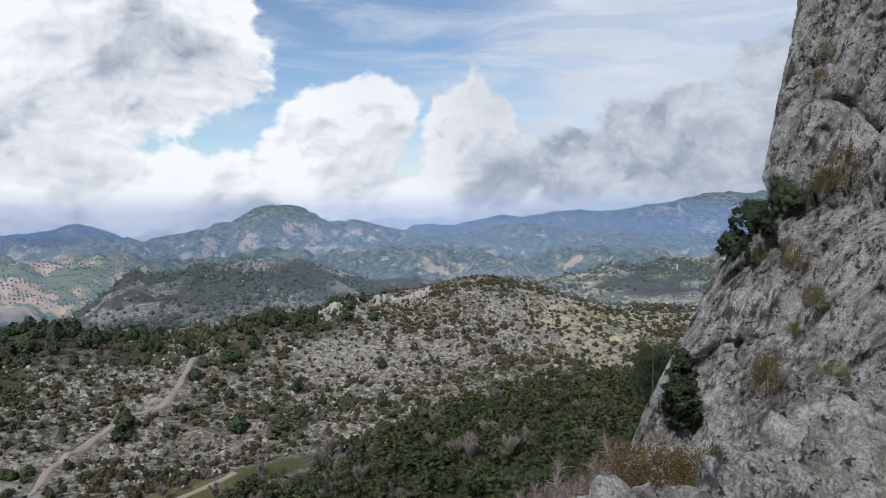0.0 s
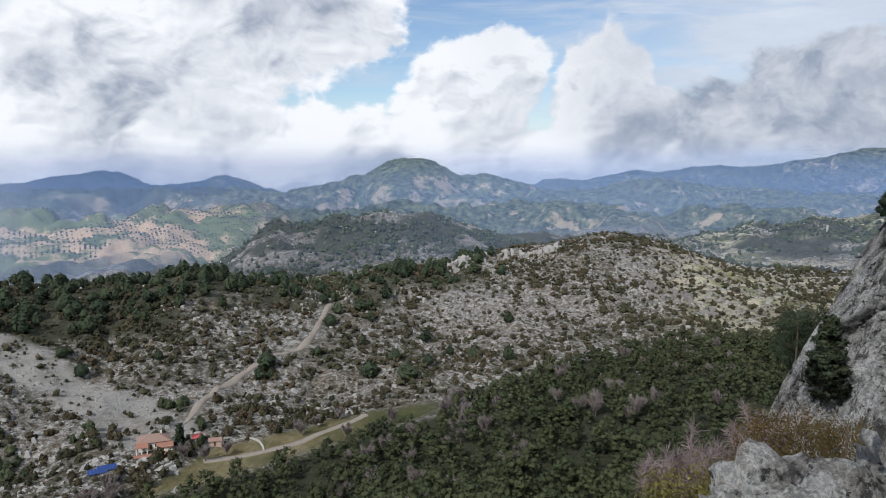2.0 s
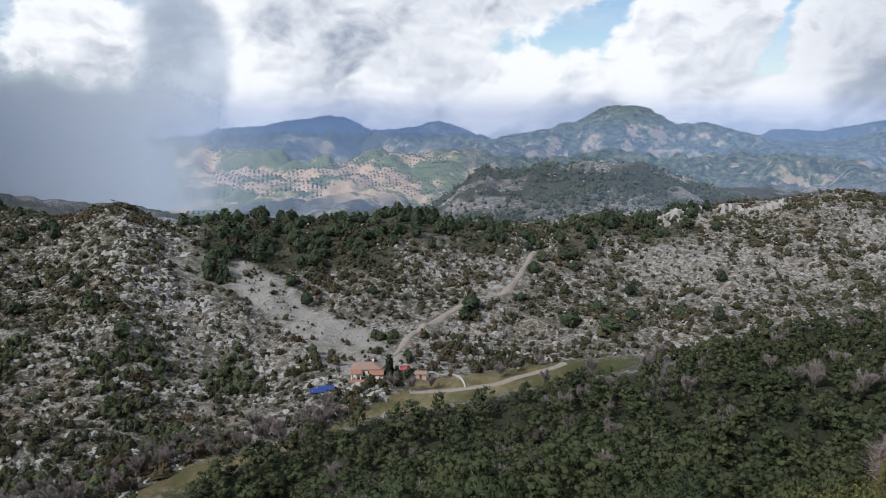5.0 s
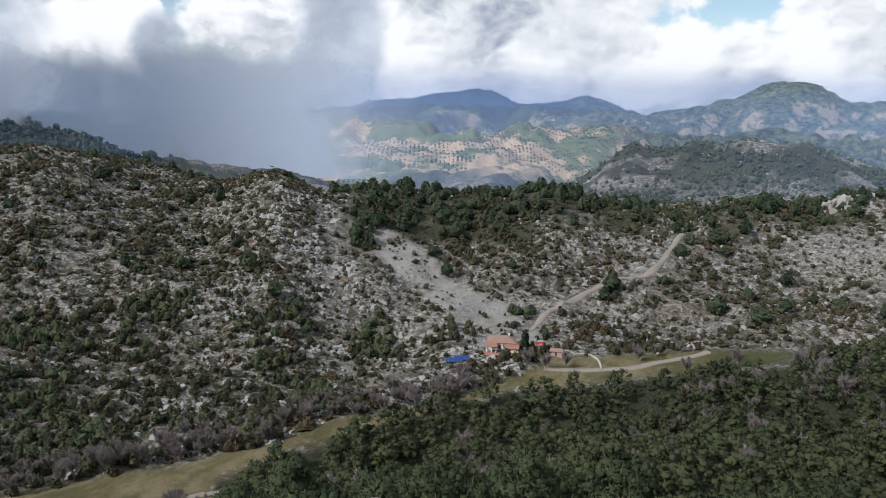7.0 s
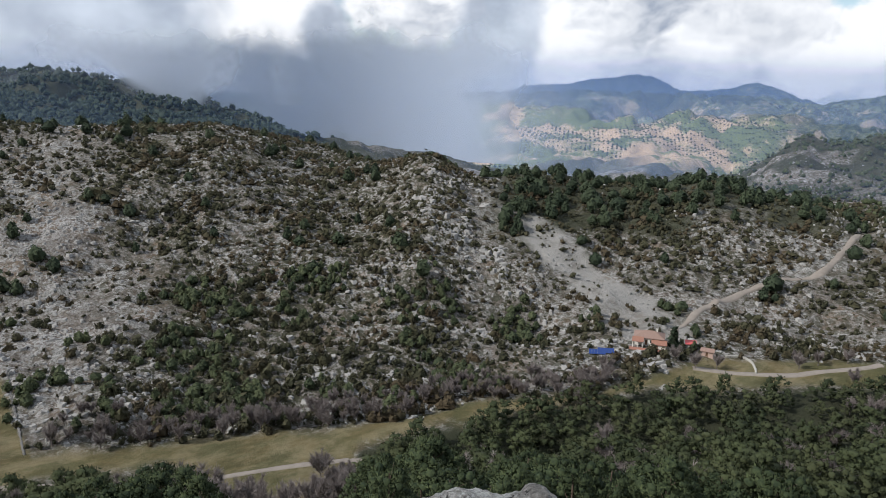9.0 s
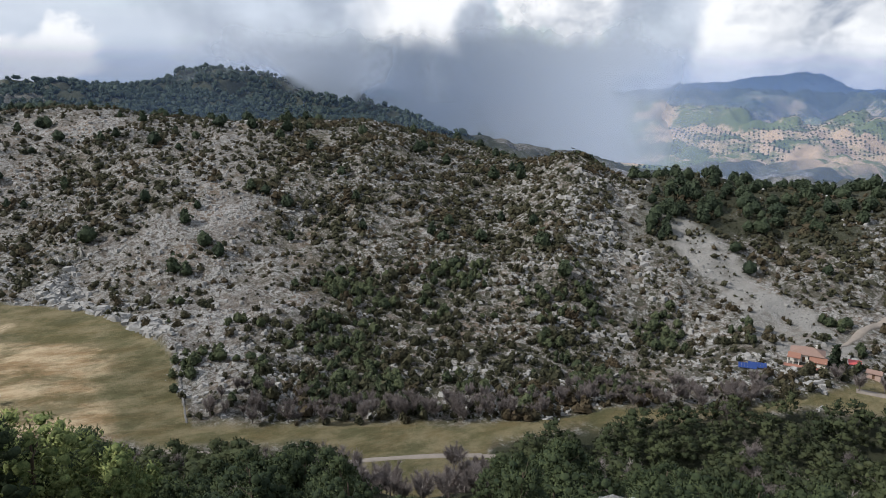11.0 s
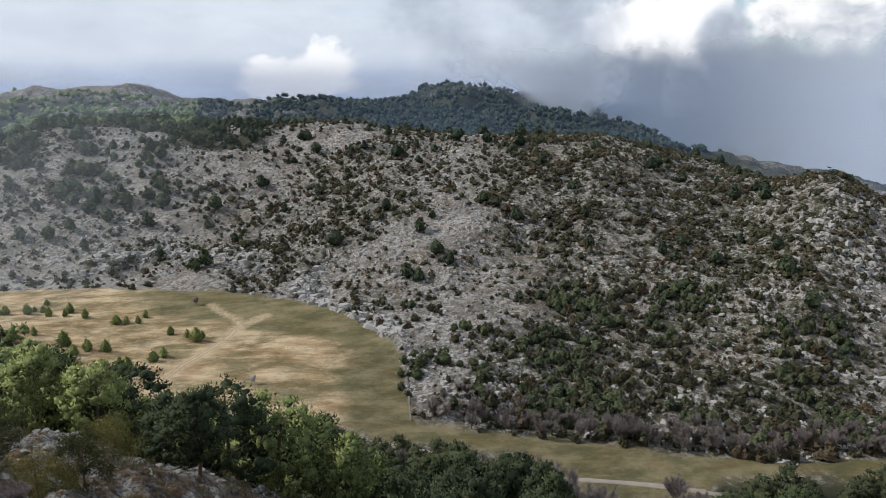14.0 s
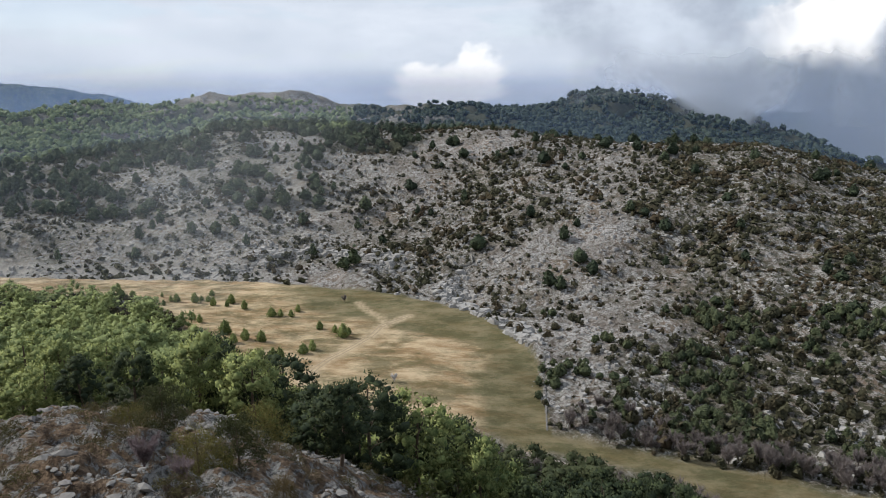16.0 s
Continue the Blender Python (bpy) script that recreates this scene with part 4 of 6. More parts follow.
# ---------------------------------------------------------------- plants
def tufts(centres, radii, per, size, rng, squash=0.8, needle=False):
    """Loose three-cornered leaf sprays set about clump centres: corners, faces and a tint for each spray."""
    n = len(centres)
    c = np.repeat(centres, per, 0)
    r = np.repeat(radii, per)[:, None]
    d = rng.normal(size=(n * per, 3))
    d /= np.linalg.norm(d, axis=1, keepdims=True)
    p = c + d * r * rng.uniform(0.72 if needle else 0.45, 1.22 if needle else 1.05, (n * per, 1)) * np.array([1, 1, squash])
    a = rng.normal(size=(n * per, 3))
    a -= d * (a * d).sum(1, keepdims=True) * 0.55
    if needle:
        a = d + rng.normal(size=d.shape) * 0.6 + np.array([0, 0, 0.35])
    a /= np.linalg.norm(a, axis=1, keepdims=True)
    b = np.cross(d, a) if not needle else np.cross(rng.normal(size=d.shape), a)
    s = size * rng.uniform(0.6, 1.4, (n * per, 1))
    if needle:
        b /= np.linalg.norm(b, axis=1, keepdims=True)
        V = np.stack([p - a * s * 0.7 - b * s * 0.5, p - a * s * 0.7 + b * s * 0.5, p + a * s * 1.1], 1).reshape(-1, 3)
    else:
        V = np.stack([p - a * s * 0.9, p + a * s * 0.7 + b * s * 0.75, p + a * s * 0.5 - b * s * 0.8 + d * s * 0.5], 1).reshape(-1, 3)
    F = np.arange(len(V)).reshape(-1, 3)
    # tint rises with height, so lit tops are put into the colour
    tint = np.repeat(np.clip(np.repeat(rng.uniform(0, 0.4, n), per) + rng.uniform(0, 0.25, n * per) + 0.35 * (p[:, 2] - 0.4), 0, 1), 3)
    if needle:
        out = p - np.array([0, 0, 0.42])
        out /= np.linalg.norm(out, axis=1, keepdims=True) + 1e-6
        N_ = 0.55 * d + 0.75 * out + np.array([0, 0, 0.12])
        N_ /= np.linalg.norm(N_, axis=1, keepdims=True)
        T = V.reshape(-1, 3, 3)
        back = (np.cross(T[:, 1] - T[:, 0], T[:, 2] - T[:, 0]) * N_).sum(1) < 0
        F[back] = F[back][:, ::-1]
        return V, F, tint, np.repeat(N_, 3, 0)
    return V, F, tint


def rounded(me, normals):
    """Lets the sprays of a crown catch the light as one rounded mass."""
    me.polygons.foreach_set("use_smooth", np.full(len(me.polygons), True))
    me.normals_split_custom_set_from_vertices(normals)


def crown_shape(kind, rng, clumps):
    """Clump centres and radii of a crown one metre high, standing on the ground."""
    if kind == "pine":
        h = rng.uniform(0.22, 0.97, clumps)
        wide = np.interp(h, [0.2, 0.35, 0.6, 0.85, 1.0], [0.20, 0.36, 0.34, 0.20, 0.04])
    elif kind == "round":
        h = rng.uniform(0.16, 0.92, clumps)
        wide = np.interp(h, [0.1, 0.3, 0.6, 0.85, 1.0], [0.28, 0.46, 0.48, 0.30, 0.1])
    elif kind == "column":
        h = rng.uniform(0.04, 0.98, clumps)
        wide = np.interp(h, [0, 0.15, 0.5, 0.8, 1.0], [0.09, 0.15, 0.14, 0.08, 0.01])
    else:
        h = rng.uniform(0.06, 0.85, clumps)
        wide = np.interp(h, [0, 0.3, 0.7, 1.0], [0.62, 0.70, 0.48, 0.1])
    a = rng.uniform(0, 2 * np.pi, clumps)
    k = wide * np.sqrt(rng.uniform(0.15, 1, clumps)) * (1 + 0.25 * np.sin(a * 2 + rng.uniform(0, 6)))
    c = np.stack([k * np.cos(a), k * np.sin(a), h], 1)
    return c, rng.uniform(0.07, 0.13, clumps) * (1.5 if kind == "low" else 1.0)


def ball(level):
    bm = bmesh.new()
    bmesh.ops.create_icosphere(bm, subdivisions=level, radius=1)
    v, f = np.array([q.co[:] for q in bm.verts]), np.array([[q.index for q in g.verts] for g in bm.faces])
    bm.free()
    return v, f


BALLS = {1: ball(1), 2: ball(2)}
PROFILE = {"pine": ([0, 0.12, 0.35, 0.65, 0.88, 1.0], [0.12, 0.30, 0.36, 0.25, 0.12, 0.03], 0.14),
           "round": ([0, 0.2, 0.5, 0.8, 1.0], [0.18, 0.42, 0.47, 0.30, 0.06], 0.10),
           "low": ([0, 0.15, 0.5, 0.8, 1.0], [0.55, 0.72, 0.62, 0.38, 0.08], 0.0),
           "column": ([0, 0.1, 0.4, 0.8, 1.0], [0.08, 0.15, 0.14, 0.07, 0.01], 0.03)}


def crown(kind, seed, level, sprays, size, shrink=1.0):
    """A crown: an uneven lobed mass of foliage with loose sprays standing out all over it."""
    rng = np.random.default_rng(seed)
    n, F = BALLS[level]
    hs, ws, foot = PROFILE[kind]
    h = (n[:, 2] + 1) / 2
    a = np.arctan2(n[:, 1], n[:, 0])
    lobes = sum(rng.uniform(0.05, 0.16) * np.cos(k * a + rng.uniform(0, 6) + rng.uniform(-4, 4) * h) for k in (2, 3, 4, 5))
    w = np.interp(h, hs, ws) * (1 + lobes) * rng.uniform(0.78, 1.2, len(n)) * shrink
    V = np.stack([w * np.cos(a), w * np.sin(a), foot + (1 - foot) * np.clip(h + rng.uniform(-0.06, 0.06, len(n)), 0, 1.05)], 1)
    # lighter towards the top: light from above goes into the tint
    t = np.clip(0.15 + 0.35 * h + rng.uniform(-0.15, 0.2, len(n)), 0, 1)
    if not sprays:
        return V, F, t
    f = F[rng.integers(0, len(F), sprays)]
    b = rng.dirichlet((1, 1, 1), sprays)
    p = (V[f] * b[..., None]).sum(1)
    d = p - np.array([0, 0, 0.42])
    d /= np.linalg.norm(d, axis=1, keepdims=True)
    d = d + rng.normal(size=d.shape) * 0.45
    q = np.cross(d, rng.normal(size=d.shape))
    q /= np.linalg.norm(q, axis=1, keepdims=True)
    r = np.cross(d, q)
    s = size * rng.uniform(0.5, 1.5, (sprays, 1))
    p = p + d * s * rng.uniform(-0.2, 0.7, (sprays, 1))
    L = np.stack([p - q * s, p + q * s * 0.8 + r * s * 0.7, p - r * s * 0.9 + d * s * 0.6], 1).reshape(-1, 3)
    L[:, 2] = np.maximum(L[:, 2], 0)
    # loose sprays get the same painted light towards the top
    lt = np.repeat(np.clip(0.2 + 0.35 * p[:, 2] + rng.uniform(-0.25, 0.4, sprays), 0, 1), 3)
    return np.concatenate([V, L]), np.concatenate([F, np.arange(3 * sprays).reshape(-1, 3) + len(V)]), np.concatenate([t, lt])


def full_crown(kind, seed, clumps, per, size, radius, core=0.6, needle=False):
    """A crown for near trees: many open sprays about clump centres, round a ragged core tinted dark for inner shade."""
    rng = np.random.default_rng(seed)
    c, r = crown_shape(kind, rng, clumps)
    if needle:
        r = r * radius / 0.1
        V, F, t, M = tufts(c, r, per, size, rng, 0.7, True)
        b, bf = BALLS[1]
        out = c - np.array([0, 0, 0.42])
        out /= np.linalg.norm(out, axis=1, keepdims=True) + 1e-6
        L = c[:, None] + b[None] * (r * (0.62 if clumps > 60 else 0.70))[:, None, None] * np.array([1, 1, 0.75]) * rng.uniform(0.6, 1.15, (clumps, len(b), 1))
        LN = 0.75 * b[None] + 0.5 * out[:, None] + np.array([0, 0, 0.1])
        LN /= np.linalg.norm(LN, axis=2, keepdims=True)
        lf = (bf[None] + (np.arange(clumps) * len(b))[:, None, None]).reshape(-1, 3) + len(V)
        # inner lobes are tinted darker for the shade between clumps
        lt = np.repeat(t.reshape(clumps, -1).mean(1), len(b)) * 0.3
        return np.concatenate([V, L.reshape(-1, 3)]), np.concatenate([F, lf]), np.concatenate([t, lt]), np.concatenate([M, LN.reshape(-1, 3)])
    V, F, t = tufts(c, r * radius / 0.1, per, size, rng)
    if core < 0.5:
        V[:, 2] = np.maximum(V[:, 2], 0.0)
        return V, F, t
    C, CF, ct = crown(kind, seed + 3, 1 if clumps < 30 else 2, 30 if clumps < 30 else 170, size * 1.7, core)
    V = np.concatenate([V, C])
    V[:, 2] = np.maximum(V[:, 2], 0.0)
    # core tint is halved for the shade inside the crown
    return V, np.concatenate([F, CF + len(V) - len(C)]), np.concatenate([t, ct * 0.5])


def tube(points, radii, sides=6):
    """A tapered, bent stem."""
    V, F = [], []
    for i, (p, r) in enumerate(zip(points, radii)):
        for s in range(sides):
            a = 2 * math.pi * s / sides
            V.append((p[0] + r * math.cos(a), p[1] + r * math.sin(a), p[2]))
    for i in range(len(points) - 1):
        for s in range(sides):
            F.append((i * sides + s, i * sides + (s + 1) % sides, (i + 1) * sides + (s + 1) % sides, (i + 1) * sides + s))
    return np.array(V), np.array(F)


def join(pieces):
    V, F, n = [], [], 0
    for v, f in pieces:
        V.append(v)
        F.append(f + n)
        n += len(v)
    return np.concatenate(V), np.concatenate(F)


def stem(seed, height=1.0, limbs=5, girth=0.022):
    rng = np.random.default_rng(seed)
    bend = rng.uniform(-0.05, 0.05, 2)
    hs = np.linspace(0, 0.9 * height, 6)
    pts = [(bend[0] * math.sin(3 * h), bend[1] * math.sin(2.4 * h), h) for h in hs]
    pieces = [tube(pts, [girth * (1.25 - h / height) for h in hs])]
    for k in range(limbs):
        h = rng.uniform(0.25, 0.8) * height
        a = rng.uniform(0, 2 * math.pi)
        reach = rng.uniform(0.14, 0.28)
        q = [(bend[0] * math.sin(3 * h) + reach * s * math.cos(a), bend[1] * math.sin(2.4 * h) + reach * s * math.sin(a), h + 0.10 * s + 0.04 * s * s) for s in (0, 0.5, 1)]
        pieces.append(tube(q, [girth * 0.42, girth * 0.28, girth * 0.1], 4))
    return join(pieces)


def tree_kind(name, kind, seed, mat, clumps=46, per=22, size=0.06, limbs=6, label="", category="tree", group="", radius=0.1, core=0.6, needle=False):
    """One tree, a metre high, with trunk and crown; the wood is made of copies of it."""
    base = empty(name, Matrix())
    v, f = stem(seed, 1.0, limbs)
    part("trunk", mesh_of("trunk", v, f, BARK), None, base)
    V, F, t, *normals = full_crown(kind, seed + 1, clumps, per, size, radius, core, needle)
    me = mesh_of("crown", V, F, mat, True)
    if normals:
        rounded(me, normals[0])
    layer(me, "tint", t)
    part("crown", me, None, base)
    return tagged(base, label, category, group)


def scattered(kinds, xs, ys, sizes, rng, name, label, mat, category, sink=0.06):
    """Many plants as one mesh: copies of low-detail crowns, each turned, scaled and tinted."""
    Vs, Fs, Ts, Ns, n = [], [], [], [], 0
    zs = land(xs, ys)
    turn, pick, tint = rng.uniform(0, 2 * np.pi, len(xs)), rng.integers(0, len(kinds), len(xs)), rng.uniform(0, 1, len(xs))
    wide = rng.uniform(0.85, 1.25, len(xs))
    for k, (V, F, t, *normals) in enumerate(kinds):
        m = np.nonzero(pick == k)[0]
        if not len(m):
            continue
        c, s = np.cos(turn[m])[:, None], np.sin(turn[m])[:, None]
        S, W = sizes[m][:, None], (sizes[m] * wide[m])[:, None]
        X = (V[:, 0] * c - V[:, 1] * s) * W + xs[m][:, None]
        Y = (V[:, 0] * s + V[:, 1] * c) * W + ys[m][:, None]
        Z = V[:, 2] * S + zs[m][:, None] - sink * S
        Vs.append(np.stack([X, Y, Z], -1).reshape(-1, 3))
        Fs.append((F[None] + (np.arange(len(m)) * len(V))[:, None, None] + n).reshape(-1, 3))
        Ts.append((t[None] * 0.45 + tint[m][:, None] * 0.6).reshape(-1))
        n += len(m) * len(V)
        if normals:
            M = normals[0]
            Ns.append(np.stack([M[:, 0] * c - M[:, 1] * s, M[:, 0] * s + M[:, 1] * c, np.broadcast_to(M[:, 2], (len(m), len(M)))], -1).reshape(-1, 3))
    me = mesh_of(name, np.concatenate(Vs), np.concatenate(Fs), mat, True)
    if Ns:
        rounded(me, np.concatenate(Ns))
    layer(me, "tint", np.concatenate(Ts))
    return tagged(new(name, me), label, category, kind="stuff")


def spread(count, az0, az1, d0, d1, rng):
    """Random places, even over the area."""
    a = np.radians(rng.uniform(az0, az1, count))
    d = np.sqrt(rng.uniform(d0**2, d1**2, count))
    return -d * np.sin(a), d * np.cos(a)


rng = np.random.default_rng(7)

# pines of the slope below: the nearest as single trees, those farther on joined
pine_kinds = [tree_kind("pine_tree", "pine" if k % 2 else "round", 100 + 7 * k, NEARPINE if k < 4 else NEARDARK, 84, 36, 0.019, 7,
                        "sunlit green pine with a dense uneven crown" if k < 4 else "pine with an open crown, coloured as in shade", "tree", "pines on the slope", radius=0.092, core=0.45, needle=True) for k in range(8)]
placed = set()
xs, ys = spread(9000, -24, 121, 48, 440, rng)
keep = (wood_mask(xs, ys) > rng.uniform(0.25, 0.9, len(xs))) & (around(xs, ys)[1] < line_at(6, around(xs, ys)[0]) + 5)
keep &= (around(xs, ys)[0] < 84) | (around(xs, ys)[0] > 108) | (around(xs, ys)[1] > 72)
keep &= (around(xs, ys)[0] < 84) | (around(xs, ys)[1] > 120) | (rng.uniform(0, 1, len(xs)) < 0.4)
xs, ys = xs[keep], ys[keep]
taken, cell = [], {}
for i in range(len(xs)):
    key = (int(xs[i] // 6.0), int(ys[i] // 6.0))
    if key not in cell:
        cell[key] = i
        taken.append(i)
xs, ys = xs[taken], ys[taken]
az_t, d_t = around(xs, ys)
tall = rng.uniform(5.5, 11.5, len(xs)) * np.interp(d_t, [50, 75, 110, 300], [0.75, 1.1, 1.0, 0.95])
low_enough = (az_t < 44) | (az_t > 80) | (np.degrees(np.arctan2(land(xs, ys) - LOOKOUT + tall, d_t)) < np.interp(az_t, [44, 50, 53, 56, 66, 68, 78, 80], [-23, -26, -28, -31.5, -31.5, -28.5, -26.5, -24]))
xs, ys, az_t, d_t, tall = xs[low_enough], ys[low_enough], az_t[low_enough], d_t[low_enough], tall[low_enough]
order = np.argsort(d_t)
near_i, far_i = order[:290], order[290:]
zs = land(xs, ys)
for n_, i in enumerate(near_i):
    # western trees take mostly the sunlit colour, the rest the shaded copy
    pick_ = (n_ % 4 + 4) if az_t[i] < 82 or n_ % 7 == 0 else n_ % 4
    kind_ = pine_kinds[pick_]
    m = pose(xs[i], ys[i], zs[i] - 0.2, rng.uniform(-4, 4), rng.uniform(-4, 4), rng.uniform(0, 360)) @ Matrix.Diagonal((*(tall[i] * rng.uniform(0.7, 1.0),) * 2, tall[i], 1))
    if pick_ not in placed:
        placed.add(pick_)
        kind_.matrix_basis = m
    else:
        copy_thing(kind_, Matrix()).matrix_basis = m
nearer = far_i[d_t[far_i] < 215]
farther = far_i[d_t[far_i] >= 215]
low_pines = [full_crown("pine" if k % 2 else "round", 300 + k, 26, 22, 0.034, 0.125, 0.5, True) for k in range(6)]
# one wood in two colours: its western part is tinted as sunlit
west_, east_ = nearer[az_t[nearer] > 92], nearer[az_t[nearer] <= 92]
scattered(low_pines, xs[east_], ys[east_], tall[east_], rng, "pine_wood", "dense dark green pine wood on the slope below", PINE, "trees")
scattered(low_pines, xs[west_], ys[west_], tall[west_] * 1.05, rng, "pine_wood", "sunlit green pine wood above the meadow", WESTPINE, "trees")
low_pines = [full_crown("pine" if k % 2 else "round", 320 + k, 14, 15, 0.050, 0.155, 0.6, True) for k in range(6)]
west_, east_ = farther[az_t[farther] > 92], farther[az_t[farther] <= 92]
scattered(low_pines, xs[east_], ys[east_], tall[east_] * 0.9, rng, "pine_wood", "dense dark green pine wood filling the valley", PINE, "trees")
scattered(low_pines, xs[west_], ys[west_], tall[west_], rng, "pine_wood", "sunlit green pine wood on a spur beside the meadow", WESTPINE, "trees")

# pines on the ridge over the road and scattered over the hills
xs, ys = spread(5200, 4, 122, 330, 760, rng)
w = wood_mask(xs, ys)
az_t, d_t = around(xs, ys)
keep = (d_t > line_at(6, az_t) + 12) & (w > rng.uniform(0.15, 1.0, len(xs)))
keep |= (d_t > line_at(6, az_t) + 20) & (rng.uniform(0, 1, len(xs)) < 0.07 + 0.05 * smooth(az_t, 91, 97))
keep &= clear_of_road(xs, ys, 5) & (scree_mask(xs, ys) < 0.4)
xs, ys = xs[keep], ys[keep]
far_pines = [crown("round" if k % 2 else "pine", 400 + k, 2, 120, 0.08, 0.84) for k in range(6)]
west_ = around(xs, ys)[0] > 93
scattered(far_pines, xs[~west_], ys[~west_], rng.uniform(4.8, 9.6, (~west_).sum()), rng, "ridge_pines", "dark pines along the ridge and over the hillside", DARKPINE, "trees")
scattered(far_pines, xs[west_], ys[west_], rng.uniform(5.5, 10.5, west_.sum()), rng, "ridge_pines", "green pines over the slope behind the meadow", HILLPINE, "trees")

xs, ys = spread(2600, 28, 80, 226, 345, rng)
az_t, d_t = around(xs, ys)
keep = (d_t > np.interp(az_t, FIELD_AZ, FIELD_FAR) + 8) & clear_of_road(xs, ys, 6) & (scree_mask(xs, ys) < 0.2) & (fbm(xs, ys, 26, 3, 65) > rng.uniform(0.0, 0.8, len(xs)))
xs, ys = xs[keep], ys[keep]
scattered(far_pines, xs, ys, rng.uniform(2.0, 5.0, len(xs)), rng, "slope_pines", "small grey-green pines in clumps on the lower slope", MIDPINE, "trees")

# scrub and stones of the slopes
xs, ys = spread(70000, -20, 123, 215, 760, rng)
az_t, d_t = around(xs, ys)
clear = (1 - meadow_mask(xs, ys)) * (1 - 0.75 * scree_mask(xs, ys)) * (d_t > np.minimum(line_at(6, az_t), np.interp(az_t, FIELD_AZ, FIELD_FAR)) - 2)
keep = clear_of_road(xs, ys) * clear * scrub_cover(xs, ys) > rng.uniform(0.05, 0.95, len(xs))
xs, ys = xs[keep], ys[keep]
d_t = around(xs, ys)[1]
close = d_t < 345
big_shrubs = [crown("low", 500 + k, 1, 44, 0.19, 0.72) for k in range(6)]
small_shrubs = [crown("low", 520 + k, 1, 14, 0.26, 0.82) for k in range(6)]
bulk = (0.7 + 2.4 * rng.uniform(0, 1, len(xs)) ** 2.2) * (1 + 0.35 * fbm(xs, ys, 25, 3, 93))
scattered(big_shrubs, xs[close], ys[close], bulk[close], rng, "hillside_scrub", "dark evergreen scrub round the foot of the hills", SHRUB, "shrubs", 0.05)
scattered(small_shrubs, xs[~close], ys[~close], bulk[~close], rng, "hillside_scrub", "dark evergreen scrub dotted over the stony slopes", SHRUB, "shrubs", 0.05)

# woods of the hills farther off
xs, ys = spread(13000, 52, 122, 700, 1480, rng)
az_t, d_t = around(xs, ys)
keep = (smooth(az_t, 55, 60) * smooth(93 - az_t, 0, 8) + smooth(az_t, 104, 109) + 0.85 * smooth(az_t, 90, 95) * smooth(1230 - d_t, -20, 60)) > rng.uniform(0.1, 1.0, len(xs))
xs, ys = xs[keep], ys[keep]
# the western wood carries sunshine in its colour
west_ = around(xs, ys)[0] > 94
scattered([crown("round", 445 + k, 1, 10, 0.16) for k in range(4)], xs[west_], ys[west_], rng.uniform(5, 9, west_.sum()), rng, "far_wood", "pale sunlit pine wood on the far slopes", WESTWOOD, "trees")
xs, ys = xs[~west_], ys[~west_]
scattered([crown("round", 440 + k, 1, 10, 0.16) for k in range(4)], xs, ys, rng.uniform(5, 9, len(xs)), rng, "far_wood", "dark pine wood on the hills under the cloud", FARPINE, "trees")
xs, ys = spread(11000, -22, 27, 690, 1280, rng)
keep = smooth(fbm(xs, ys, 110, 4, 55), -0.7, 0.5) > rng.uniform(0.1, 1.0, len(xs))
xs, ys = xs[keep], ys[keep]
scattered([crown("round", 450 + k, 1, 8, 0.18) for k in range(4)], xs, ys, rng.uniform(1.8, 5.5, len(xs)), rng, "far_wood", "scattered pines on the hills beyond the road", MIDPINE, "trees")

# olive groves: trees in rows
gu, gv = np.meshgrid(np.arange(-1900, -500, 10.0), np.arange(1100, 2700, 16.0))
turn = 0.35 * np.sin(gu / 260) * np.cos(gv / 300)
xs, ys = (gu + 60 * turn).ravel(), (gv + 90 * np.sin(gu / 190)).ravel()
keep = (grove_mask(xs, ys) > 0.5) & (fbm(xs, ys, 210, 3, 83) > -0.12)
xs, ys = xs[keep], ys[keep]
scattered([crown("low", 460 + k, 1, 0, 0.3) for k in range(3)], xs, ys, rng.uniform(3.3, 4.4, len(xs)), rng, "olive_grove", "rows of grey-green olive trees on tan soil", OLIVE, "trees")


